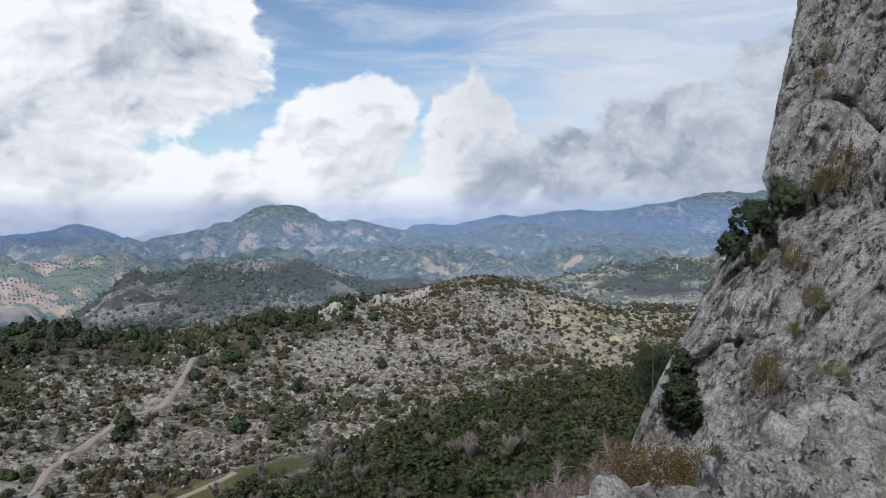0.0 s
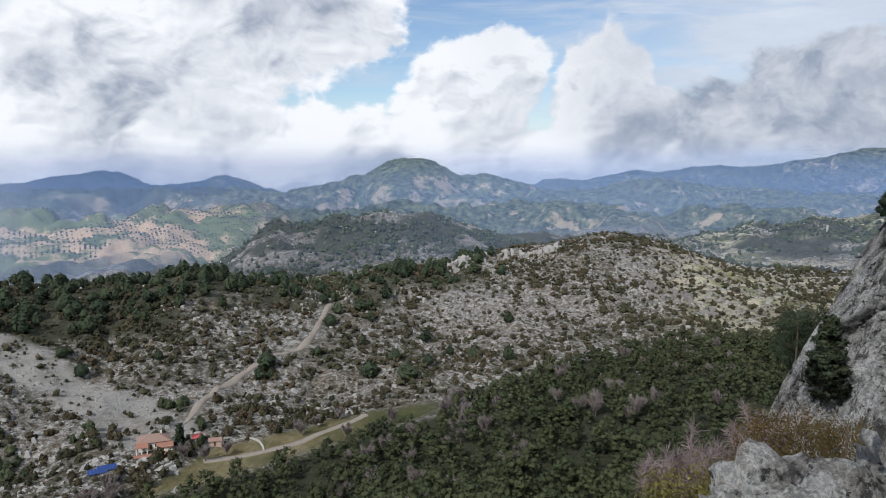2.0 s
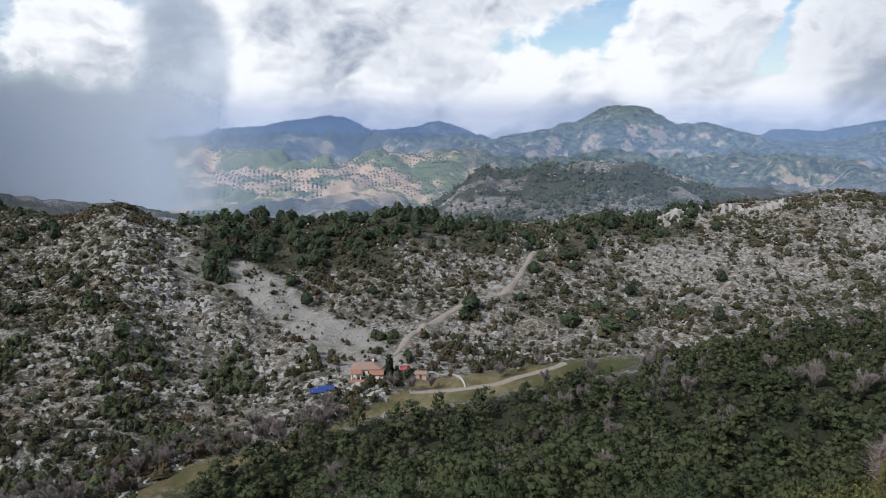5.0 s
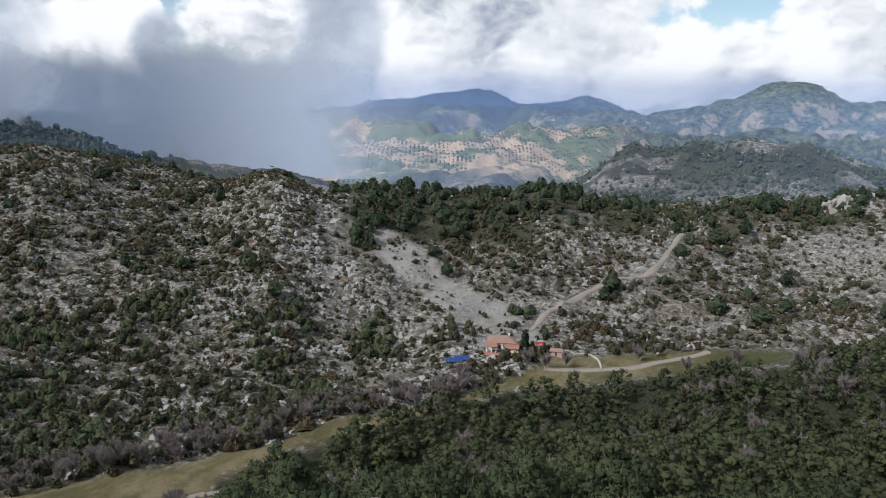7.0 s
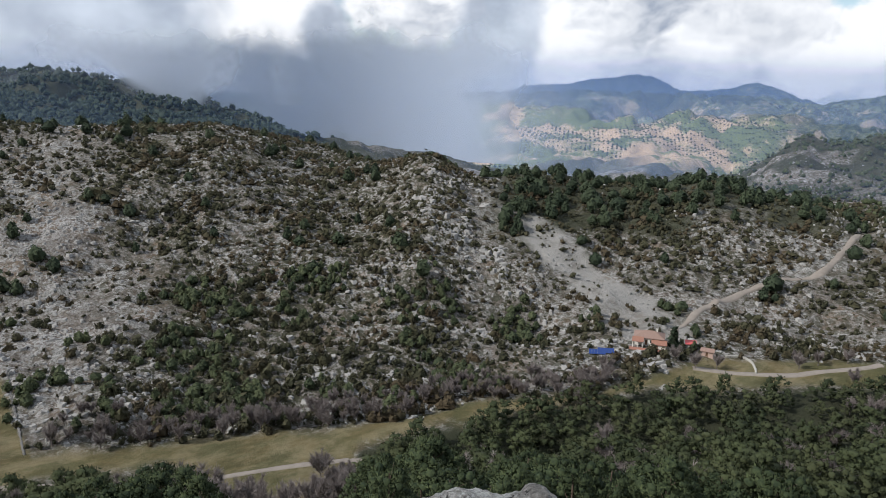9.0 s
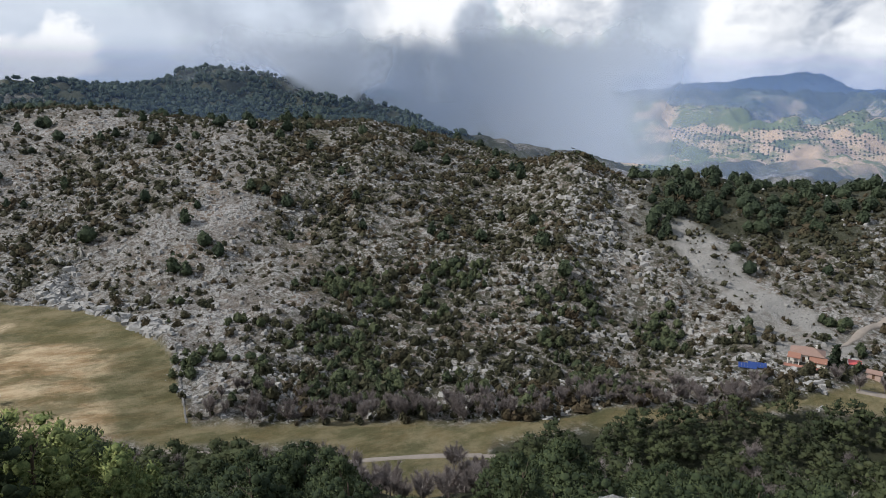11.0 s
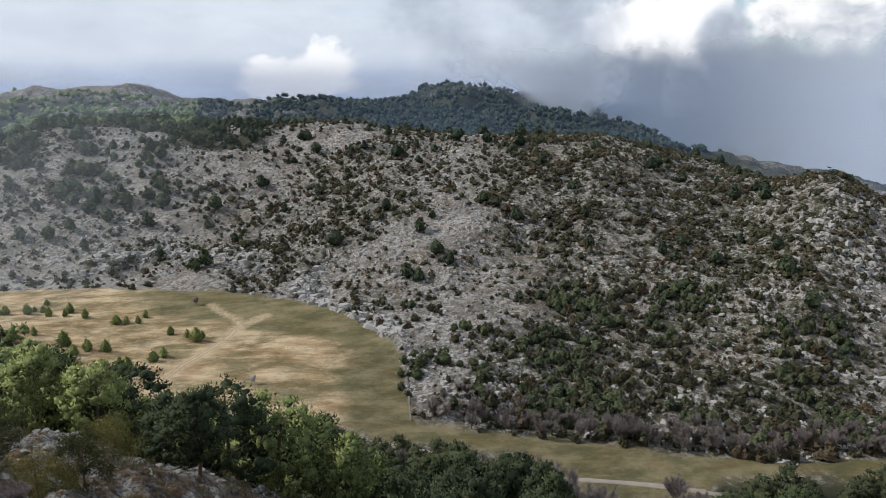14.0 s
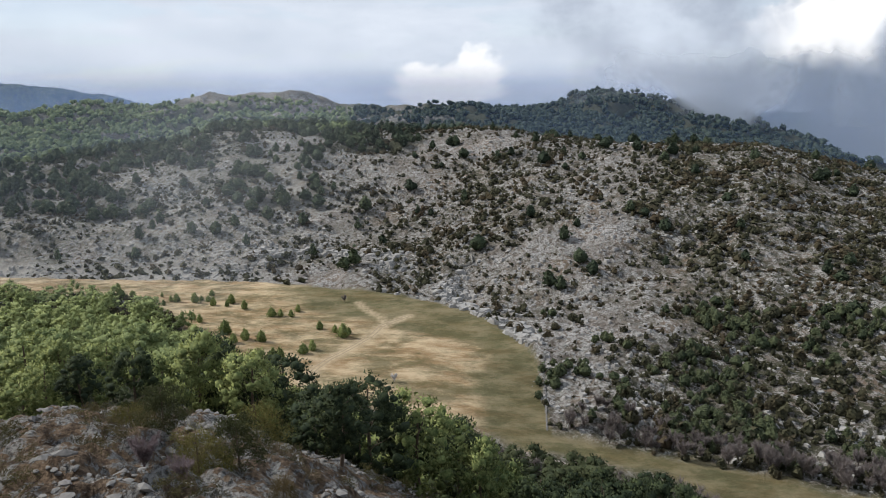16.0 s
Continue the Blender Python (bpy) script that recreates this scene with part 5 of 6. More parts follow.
def stones(count, az0, az1, d0, d1, lo, hi, name, label, chosen, seed, mat=STONE, angular=False, tall=1.0):
    """Loose blocks and low outcrops as one mesh."""
    g = np.random.default_rng(seed)
    x, y = spread(count, az0, az1, d0, d1, g)
    k = chosen(x, y) > g.uniform(0, 1, count)
    x, y = x[k], y[k]
    bv, bf = BALLS[1] if not angular else (np.array([(-1, -0.8, -1), (0.9, -1, -1), (1, 0.8, -1), (-0.9, 1, -1), (-0.7, -0.5, 0.8), (0.5, -0.8, 1.0), (0.8, 0.5, 0.6), (-0.4, 0.7, 1.1)]) * 0.8, np.array([(4, 5, 6), (4, 6, 7), (0, 1, 5), (0, 5, 4), (1, 2, 6), (1, 6, 5), (2, 3, 7), (2, 7, 6), (3, 0, 4), (3, 4, 7)]))
    n = len(x)
    s = lo + (hi - lo) * g.uniform(0, 1, n) ** 3
    sc = np.stack([s * g.uniform(0.7, 1.6, n), s * g.uniform(0.7, 1.3, n), s * g.uniform(0.35, 0.85, n) * tall], 1)
    P = bv[None] * (1 + g.uniform(-0.28, 0.28, (n, len(bv), 1))) * sc[:, None]
    a = g.uniform(0, 2 * np.pi, n)[:, None]
    X = P[..., 0] * np.cos(a) - P[..., 1] * np.sin(a) + x[:, None]
    Y = P[..., 0] * np.sin(a) + P[..., 1] * np.cos(a) + y[:, None]
    Z = P[..., 2] + (land(x, y) + 0.15 * s)[:, None]
    me = mesh_of(name, np.stack([X, Y, Z], -1).reshape(-1, 3), (bf[None] + (np.arange(n) * len(bv))[:, None, None]).reshape(-1, 3), mat, True)
    return tagged(new(name, me), label, "rocks", kind="stuff")


def outcrop(x, y):
    az, d = around(x, y)
    n = fbm(x, y, 38, 4, 95)
    return clear_of_road(x, y) * (1 - meadow_mask(x, y)) * (d > np.minimum(line_at(6, az), np.interp(az, FIELD_AZ, FIELD_FAR)) - 1) * np.clip(0.42 + 1.3 * n - 0.3 * scrub_cover(x, y) + 0.3 * smooth(20 - az, 0, 8), 0.03, 1) * (1 - 0.8 * wood_mask(x, y))


def ledge(x, y):
    n = np.abs(fbm(x, y, 30, 4, 111))
    return outcrop(x, y) * (0.4 + 0.4 * smooth(around(x, y)[0], 88, 95)) + clear_of_road(x, y) * (1 - meadow_mask(x, y)) * (around(x, y)[1] > np.minimum(line_at(6, around(x, y)[0]), np.interp(around(x, y)[0], FIELD_AZ, FIELD_FAR)) - 1) * smooth(0.10 - n, 0, 0.08) * (1 - wood_mask(x, y)) * 0.8 + 0.55 * np.exp(-((around(x, y)[0] - 76 + (around(x, y)[1] - 400) * 0.006) / 2.4) ** 2) * smooth(500 - around(x, y)[1], 0, 60) * (around(x, y)[1] > 232)


def clear_corner(x, y):
    az, d = around(x, y)
    past = d - line_at(6, az)
    return (past > -1) * smooth(48 - past, 0, 30) * (fbm(x, y, 16, 3, 96) > -0.1) * smooth(93 - az, 0, 5)


stones(24000, -20, 123, 226, 740, 0.25, 1.6, "limestone_rocks", "pale grey limestone blocks strewn over the slopes", outcrop, 21, STONE, True)
stones(80000, -20, 123, 222, 700, 0.25, 1.5, "limestone_rubble", "jagged pale limestone rubble in bands over the slopes", ledge, 27, STONE, True)
stones(7000, 90, 123, 14, 80, 0.06, 0.42, "slope_stones", "grey stones littering the near slope", lambda x, y: (fbm(x, y, 5, 2, 99) > 0.0) * 0.9, 23, GREYSTONE)
stones(1500, 28, 44, 300, 430, 0.15, 0.7, "scree_stones", "loose grey stones on the scree", lambda x, y: scree_mask(x, y) * clear_of_road(x, y), 25, GREYSTONE)
stones(1500, 79, 93, 290, 420, 0.4, 1.9, "outcrop", "jagged pale limestone outcrop at the meadow corner", lambda x, y: clear_corner(x, y), 31, STONE, True)
stones(1400, 46, 78, 226, 262, 0.3, 1.5, "outcrop", "line of pale limestone ledges above the stream field", lambda x, y: 0.9 * (fbm(x, y, 12, 2, 97) > 0.12), 33, STONE, True)
stones(1400, 30, 46, 250, 305, 0.3, 1.7, "outcrop", "pale limestone outcrops in the scrub by the house", lambda x, y: clear_of_road(x, y) * (1 - meadow_mask(x, y)) * (fbm(x, y, 14, 2, 98) > 0.1), 35, STONE, True)


def crag_line(points, width, share=0.3):
    """How near a place lies to a line of crags on the plan, 1 on it and 0 away from it."""
    def near(x, y):
        best = np.full(x.shape, 1e9)
        for (ax, ay), (bx, by) in zip(points, points[1:]):
            t = np.clip(((x - ax) * (bx - ax) + (y - ay) * (by - ay)) / ((bx - ax) ** 2 + (by - ay) ** 2), 0, 1)
            best = np.minimum(best, np.hypot(x - ax - t * (bx - ax), y - ay - t * (by - ay)))
        return share * smooth(width - best + 1.1 * width * fbm(x, y, 14, 3, 107), 0, 0.4 * width) * clear_of_road(x, y) * (1 - meadow_mask(x, y))
    return near


stones(9000, 0, 12, 520, 660, 0.6, 4.2, "crag", "pale broken limestone crag on the ridge", crag_line([(-90, 548), (-65, 597), (-31, 592)], 11), 41, STONE, True, 1.6)
# the darker stone colour stands in for shadow on this rib
stones(9000, -12, 0, 440, 640, 0.7, 3.4, "crag", "jagged limestone rib running down the ridge, darkened for its shadow side", crag_line([(22, 612), (36, 580), (50, 535), (68, 496), (82, 464)], 6, 0.16), 43, GREYSTONE, True, 1.3)
stones(9000, 42, 52, 290, 330, 0.3, 1.5, "crag", "pale limestone knoll in the scrub", crag_line([(-240, 190), (-222, 208), (-214, 216)], 6, 0.22), 45, STONE, True)
stones(14000, 43, 51, 340, 440, 0.4, 2.2, "crag", "pale rubble slope under the crest", crag_line([(-320, 290), (-291, 259), (-258, 254)], 15, 0.09), 47, STONE, True)
stones(9000, 80, 92, 290, 400, 0.5, 2.6, "crag", "whitish limestone ledges along the meadow edge", crag_line([(-372, 20), (-352, 22), (-332, 31), (-312, 36), (-292, 48)], 8, 0.7), 49, STONE, True)
stones(9000, 88, 104, 400, 480, 0.5, 2.4, "crag", "whitish limestone ledges above the meadow", crag_line([(-400, -10), (-425, -25), (-440, -60), (-436, -90)], 9, 0.5), 51, STONE, True)
# low bushes on the near stony slope
xs, ys = spread(300, 88, 122, 22, 78, rng)
keep = fbm(xs, ys, 9, 3, 101) > 0.05
xs, ys = xs[keep], ys[keep]
scattered([full_crown("low", 560 + k, 30, 20, 0.034, 0.14, 0.3) for k in range(4)], xs, ys, rng.uniform(0.4, 1.5, len(xs)), rng, "slope_scrub", "olive and brown low scrub among the stones", HEATH, "shrubs", 0.05)
stones(2600, 93, 108, 1150, 1420, 0.6, 2.6, "far_outcrops", "pale crags on a bare hilltop", lambda x, y: np.clip(0.4 + 1.0 * fbm(x, y, 60, 4, 109), 0, 1), 39, STONE, True)
stones(3400, -20, 27, 740, 1250, 0.6, 2.8, "far_outcrops", "pale crags scattered over the hills beyond the road", lambda x, y: np.clip(0.3 + 1.2 * fbm(x, y, 120, 4, 105), 0, 1), 37, STONE, True)

# ---------------------------------------------------------------- road and tracks
def curve_points(points, step=2.0):
    """A smooth line through places on the plan."""
    P = np.array([points[0]] + list(points) + [points[-1]], float)
    out = []
    for i in range(1, len(P) - 2):
        n = max(2, int(np.hypot(*(P[i + 1] - P[i])) / step))
        for t in np.arange(n) / n:
            out.append(0.5 * (2 * P[i] + (P[i + 1] - P[i - 1]) * t + (2 * P[i - 1] - 5 * P[i] + 4 * P[i + 1] - P[i + 2]) * t**2 + (3 * P[i] - P[i - 1] - 3 * P[i + 1] + P[i + 2]) * t**3))
    return np.array(out + [P[-2]])


def lane(name, points, width, label, mat, lift=0.28):
    """A dirt lane that follows the ground, with uneven verges."""
    c = curve_points(points)
    t = np.gradient(c, axis=0)
    t /= np.linalg.norm(t, axis=1, keepdims=True)
    side = np.stack([t[:, 1], -t[:, 0]], 1)
    wob = 1 + 0.16 * fbm(c[:, 0], c[:, 1], 9, 3, 77)
    rows = []
    for k, dz in ((-0.62, -0.6), (-0.5, 0.0), (-0.2, 0.03), (0.0, 0.08), (0.2, 0.03), (0.5, 0.0), (0.62, -0.6)):
        p = c + side * (k * width * wob)[:, None]
        rows.append(np.stack([p[:, 0], p[:, 1], land(p[:, 0], p[:, 1]) + lift + dz], 1))
    V = np.stack(rows, 1).reshape(-1, 3)
    return tagged(new(name, mesh_of(name, V, grid_faces(len(c), 7), mat)), label, "road", kind="structure")


lane("road", ROAD, 2.7, "pale dirt road climbing from the house to the pass", DIRT, 0.45)
lane("road", LANE, 2.8, "pale lane along the fields", DIRT)
for line, side in ((MEADOW_TRACK, -0.85), (MEADOW_TRACK, 0.85)):
    turned = np.gradient(np.array(line, float), axis=0)
    turned /= np.linalg.norm(turned, axis=1, keepdims=True)
    lane("track", np.array(line) + np.stack([turned[:, 1], -turned[:, 0]], 1) * side, 0.6, "sandy wheel rut across the grazed meadow", SANDY, 0.0)
lane("track", [(-206, 30), (-196.5, 48.4), (-186.8, 62.4), (-180.9, 74.1), (-177, 86.6), (-172.1, 98.7), (-167.7, 107.4), (-160, 122)], 2.2, "worn track beside the stream field", DIRT, 0.06)

# ---------------------------------------------------------------- the farmhouse
PLASTER = plain_material("white_plaster", (0.74, 0.71, 0.65), (0.52, 0.48, 0.42), 0.9, 0.9)
ROOF = plain_material("terracotta_roof_tiles", (0.29, 0.195, 0.155), (0.18, 0.115, 0.09), 1.4, 0.85)
REDROOF = plain_material("red_roof_tiles", (0.30, 0.15, 0.10), (0.21, 0.10, 0.07), 1.4, 0.85)
RED_SHEET = plain_material("red_sheet_roof", (0.52, 0.09, 0.08), (0.36, 0.06, 0.06), 1.0, 0.5)
PANE = plain_material("dark_window_glass", (0.03, 0.035, 0.04), None, 1.0, 0.12)
DOORWOOD = plain_material("brown_door_wood", (0.16, 0.09, 0.05), None, 3.0, 0.6)
SOLAR = plain_material("blue_solar_cells", (0.03, 0.06, 0.19), (0.02, 0.04, 0.14), 2.0, 0.2)
STEEL = plain_material("galvanised_steel", (0.45, 0.46, 0.47), None, 5.0, 0.4, 0.9)
TERRACE = plain_material("red_terrace_tiles", (0.36, 0.17, 0.12), None, 2.0, 0.8)
WALLSTONE = plain_material("dry_stone", (0.48, 0.46, 0.41), (0.24, 0.22, 0.19), 2.5, 0.95)


def solid(name, fill, mat, parent, label=""):
    bm = bmesh.new()
    fill(bm)
    return part(name, bm, mat, parent, label)


def hipped(bm, x0, x1, y0, y1, z, rise, ends=(1.0, 1.0), thick=0.18):
    """A hipped or lean-to roof slab over a rectangle."""
    ym, run = (y0 + y1) / 2, (y1 - y0) / 2
    low = [bm.verts.new(p) for p in ((x0, y0, z), (x1, y0, z), (x1, y1, z), (x0, y1, z))]
    base = [bm.verts.new((v.co.x, v.co.y, z - thick)) for v in low]
    a, b = bm.verts.new((x0 + run * ends[0], ym, z + rise)), bm.verts.new((x1 - run * ends[1], ym, z + rise))
    for f in ((low[0], low[1], b, a), (low[1], low[2], b), (low[2], low[3], a, b), (low[3], low[0], a), tuple(reversed(base))):
        bm.faces.new(f)
    for i in range(4):
        bm.faces.new((base[i], base[(i + 1) % 4], low[(i + 1) % 4], low[i]))


def sloped(bm, x0, x1, y0, z0, y1, z1, thick=0.16):
    v = [bm.verts.new(p) for p in ((x0, y0, z0), (x1, y0, z0), (x1, y1, z1), (x0, y1, z1))]
    w = [bm.verts.new((p.co.x, p.co.y, p.co.z - thick)) for p in v]
    bm.faces.new(v)
    bm.faces.new(tuple(reversed(w)))
    for i in range(4):
        bm.faces.new((w[i], w[(i + 1) % 4], v[(i + 1) % 4], v[i]))


def walls(bm, x0, x1, y0, y1, z0, z1, t=0.35, gaps=()):
    """Four walls with real openings in the front: gaps of (x from, x to, sill, head)."""
    box(bm, (x0, y1 - t, z0), (x1, y1, z1))
    box(bm, (x0, y0 + t, z0), (x0 + t, y1 - t, z1))
    box(bm, (x1 - t, y0 + t, z0), (x1, y1 - t, z1))
    at_x = x0
    for a, b, lo, hi in sorted(gaps):
        box(bm, (at_x, y0, z0), (a, y0 + t, z1))
        box(bm, (a, y0, z0), (b, y0 + t, lo))
        box(bm, (a, y0, hi), (b, y0 + t, z1))
        at_x = b
    box(bm, (at_x, y0, z0), (x1, y0 + t, z1))


def window(parent, x0, x1, z0, z1, y):
    def frame_(bm):
        for lo, hi in (((x0, y + 0.1, z0), (x0 + 0.07, y + 0.18, z1)), ((x1 - 0.07, y + 0.1, z0), (x1, y + 0.18, z1)), ((x0, y + 0.1, z0), (x1, y + 0.18, z0 + 0.07)),
                       ((x0, y + 0.1, z1 - 0.07), (x1, y + 0.18, z1)), (((x0 + x1) / 2 - 0.03, y + 0.1, z0), ((x0 + x1) / 2 + 0.03, y + 0.18, z1))):
            box(bm, lo, hi)
    w = solid("window", frame_, DOORWOOD, parent)
    solid("pane", lambda bm: box(bm, (x0 + 0.04, y + 0.135, z0 + 0.04), (x1 - 0.04, y + 0.15, z1 - 0.04)), PANE, w)
    solid("sill", lambda bm: box(bm, (x0 - 0.1, y - 0.1, z0 - 0.08), (x1 + 0.1, y + 0.1, z0), 0.01), WALLSTONE, w)


hx, hy = -157.5, 256.5
house = empty("house", pose(hx, hy, ground(hx, hy) + 0.25, 0, 0, 31.5))
solid("wall", lambda bm: walls(bm, -5.6, 5.6, -3.6, 3.8, -2.2, 3.0, 0.4, ((-1.6, -0.6, 0.0, 2.1), (0.4, 1.6, 1.0, 2.2), (3.2, 4.4, 1.0, 2.2))), PLASTER, house, "whitewashed rendered walls")
roof = solid("roof", lambda bm: hipped(bm, -6.1, 6.1, -4.1, 4.3, 3.05, 2.0), ROOF, house, "weathered terracotta tile roof")
solid("chimney", lambda bm: (box(bm, (2.4, 0.6, 3.6), (3.1, 1.3, 5.6), 0.03), box(bm, (2.3, 0.5, 5.6), (3.2, 1.4, 5.72), 0.02)), PLASTER, roof)
solid("door", lambda bm: box(bm, (-1.58, -3.45, 0.0), (-0.62, -3.38, 2.08), 0.01), DOORWOOD, house)
window(house, 0.4, 1.6, 1.0, 2.2, -3.6)
window(house, 3.2, 4.4, 1.0, 2.2, -3.6)
porch = solid("porch", lambda bm: sloped(bm, -6.6, -2.1, -7.0, 2.35, -3.55, 3.3), REDROOF, house, "red tiled porch roof")
for px0 in (-6.3, -4.4, -2.5):
    solid("pillar", lambda bm: box(bm, (px0 - 0.18, -6.75, -2.2), (px0 + 0.18, -6.4, 2.35), 0.03), PLASTER, porch)
annex = solid("annex", lambda bm: walls(bm, 1.2, 6.4, -6.6, -3.62, -2.4, 1.9, 0.3, ((2.6, 3.5, -0.2, 1.7),)), PLASTER, house, "low white annex")
solid("annex_roof", lambda bm: sloped(bm, 0.8, 6.9, -7.1, 1.75, -3.64, 2.75), REDROOF, annex, "orange tiled lean-to roof")
solid("annex_door", lambda bm: box(bm, (2.62, -6.45, -0.2), (3.48, -6.38, 1.68), 0.01), DOORWOOD, annex)
solid("terrace", lambda bm: box(bm, (-7.5, -9.5, -2.6), (6.5, -6.9, -0.15), 0.04), TERRACE, house, "red tiled terrace in front")
tagged(house, "white farmhouse with hipped terracotta roof and red porch", "house")

hut_x, hut_y = -136.2, 264.5
hut = empty("hut", pose(hut_x, hut_y, ground(hut_x, hut_y), 0, 0, 22))
solid("wall", lambda bm: walls(bm, -2.3, 2.3, -1.7, 1.7, -0.8, 2.1, 0.3, ((-0.5, 0.4, 0.0, 1.8),)), plain_material("pink_render", (0.50, 0.36, 0.30), None, 1.2, 0.9), hut)
solid("roof", lambda bm: hipped(bm, -2.7, 2.7, -2.1, 2.1, 2.15, 0.9, (0.05, 0.05)), ROOF, hut)
solid("door", lambda bm: box(bm, (-0.48, -1.58, 0.0), (0.38, -1.5, 1.78), 0.01), DOORWOOD, hut)
tagged(hut, "small pink hut with an orange tiled roof", "hut")
sx, sy = -144.2, 265.5
shed = empty("shed", pose(sx, sy, ground(sx, sy), 0, 0, 35))
solid("wall", lambda bm: walls(bm, -1.9, 1.9, -1.4, 1.4, -0.8, 1.9, 0.2, ((-0.4, 0.5, 0.0, 1.7),)), WALLSTONE, shed)
solid("roof", lambda bm: sloped(bm, -2.2, 2.2, -1.8, 2.0, 1.8, 2.6), RED_SHEET, shed)
tagged(shed, "small stone shed with a bright red sheet roof", "shed")

# solar panels on steel racks below the house
qx, qy = -164.6, 231.5
for row in range(2):
    rx, ry = qx + row * 1.9, qy + row * 2.9
    rack = empty("solar_array", pose(rx, ry, ground(rx, ry), 0, 0, 40))
    for lx in (-2.9, 0.0, 2.9):
        solid("leg", lambda bm: (box(bm, (lx - 0.05, -0.95, -0.6), (lx + 0.05, -0.85, 0.55)), box(bm, (lx - 0.05, 0.85, -0.6), (lx + 0.05, 0.95, 1.55))), STEEL, rack)
    for k in range(6):
        x0 = -3.2 + k * 1.08
        p = solid("panel", lambda bm: sloped(bm, x0, x0 + 1.03, -1.1, 0.5, 1.1, 1.72, 0.05), SOLAR, rack)
    tagged(rack, "tilted blue solar panels on a steel rack", "solar panels", "solar racks")

# curved garden wall of piled stones, stone by stone
wall_c = curve_points([(-131.5, 271), (-127.5, 275), (-122.6, 273.4), (-118.5, 268.5), (-116.2, 264.5)], 0.55)
wall_ob = empty("garden_wall", pose(*wall_c[0], ground(*wall_c[0])))
block = bmesh.new()
box(block, (-0.34, -0.25, -0.3), (0.34, 0.25, 0.3), 0.07)
block_me = bpy.data.meshes.new("stone")
block.to_mesh(block_me)
block.free()
block_me.materials.append(WALLSTONE)
wz_ = land(wall_c[:, 0], wall_c[:, 1])
for k, (x, y) in enumerate(wall_c):
    for course in range(2):
        s_ = part("stone", block_me, None, wall_ob)
        s_.matrix_basis = wall_ob.matrix_basis.inverted() @ pose(x, y, wz_[k] + 0.12 + 0.45 * course, random.uniform(-8, 8), random.uniform(-8, 8), random.uniform(0, 360)) @ Matrix.Diagonal((random.uniform(0.8, 1.2), random.uniform(0.8, 1.2), random.uniform(0.7, 1.0), 1))
tagged(wall_ob, "low curved wall of pale dry stones round a lawn", "wall")

# ---------------------------------------------------------------- single trees and bushes
def grown(name, kind, seed, mat, x, y, height, width, label, category="tree", clumps=40, per=20, size=0.07, z=None, group="", core=0.6, needle=False):
    t = tree_kind(name, kind, seed, mat, clumps, per, size, 5, label, category, group, 0.14 if kind == "low" else 0.05 if kind == "column" else 0.11, core, needle)
    t.matrix_basis = pose(x, y, (ground(x, y) if z is None else z) - 0.08 * height, 0, 0, seed * 37) @ Matrix.Diagonal((width, width, height, 1))
    return t


grown("cypress_tree", "column", 611, DARKPINE, -148.3, 259.5, 9.0, 8.5, "dark pointed conifer beside the dirt road", clumps=90)
JUNIPERS = [(-378, -149), (-364, -137), (-355, -139), (-368, -124), (-351, -118), (-359, -117), (-358, -114), (-357, -105), (-361, -103), (-359, -99), (-370, -100), (-352, -95),
            (-350, -88), (-355, -87), (-324, -94), (-329, -98), (-308, -79), (-296, -73), (-300, -69), (-298, -62), (-346, -79), (-333, -64), (-333, -60), (-332, -55), (-340, -53),
            (-313, -40), (-308, -33), (-302, -29), (-306, -27), (-283, -43), (-287, -40), (-277, -51), (-284, -55), (-278, -54), (-288, -78), (-284, -73)]
g2 = random.Random(5)
first = None
for k, (x, y) in enumerate(JUNIPERS):
    h = g2.choice((2.4, 3.0, 3.6, 4.2, 4.8)) if k not in (16, 27) else 6.0
    if first is None:
        # meadow bushes use the needle colour with the sun in it
        first = grown("juniper_bush", "low", 700, NEARPINE, x, y, h, h * 0.65, "round green juniper bush on the grazed meadow", "bush", 40, 18, 0.04, group="meadow bushes", core=0.7)
    else:
        copy_thing(first, Matrix()).matrix_basis = pose(x, y, ground(x, y) - 0.1, 0, 0, g2.uniform(0, 360)) @ Matrix.Diagonal((h * g2.uniform(0.55, 0.85), h * g2.uniform(0.55, 0.85), h, 1))


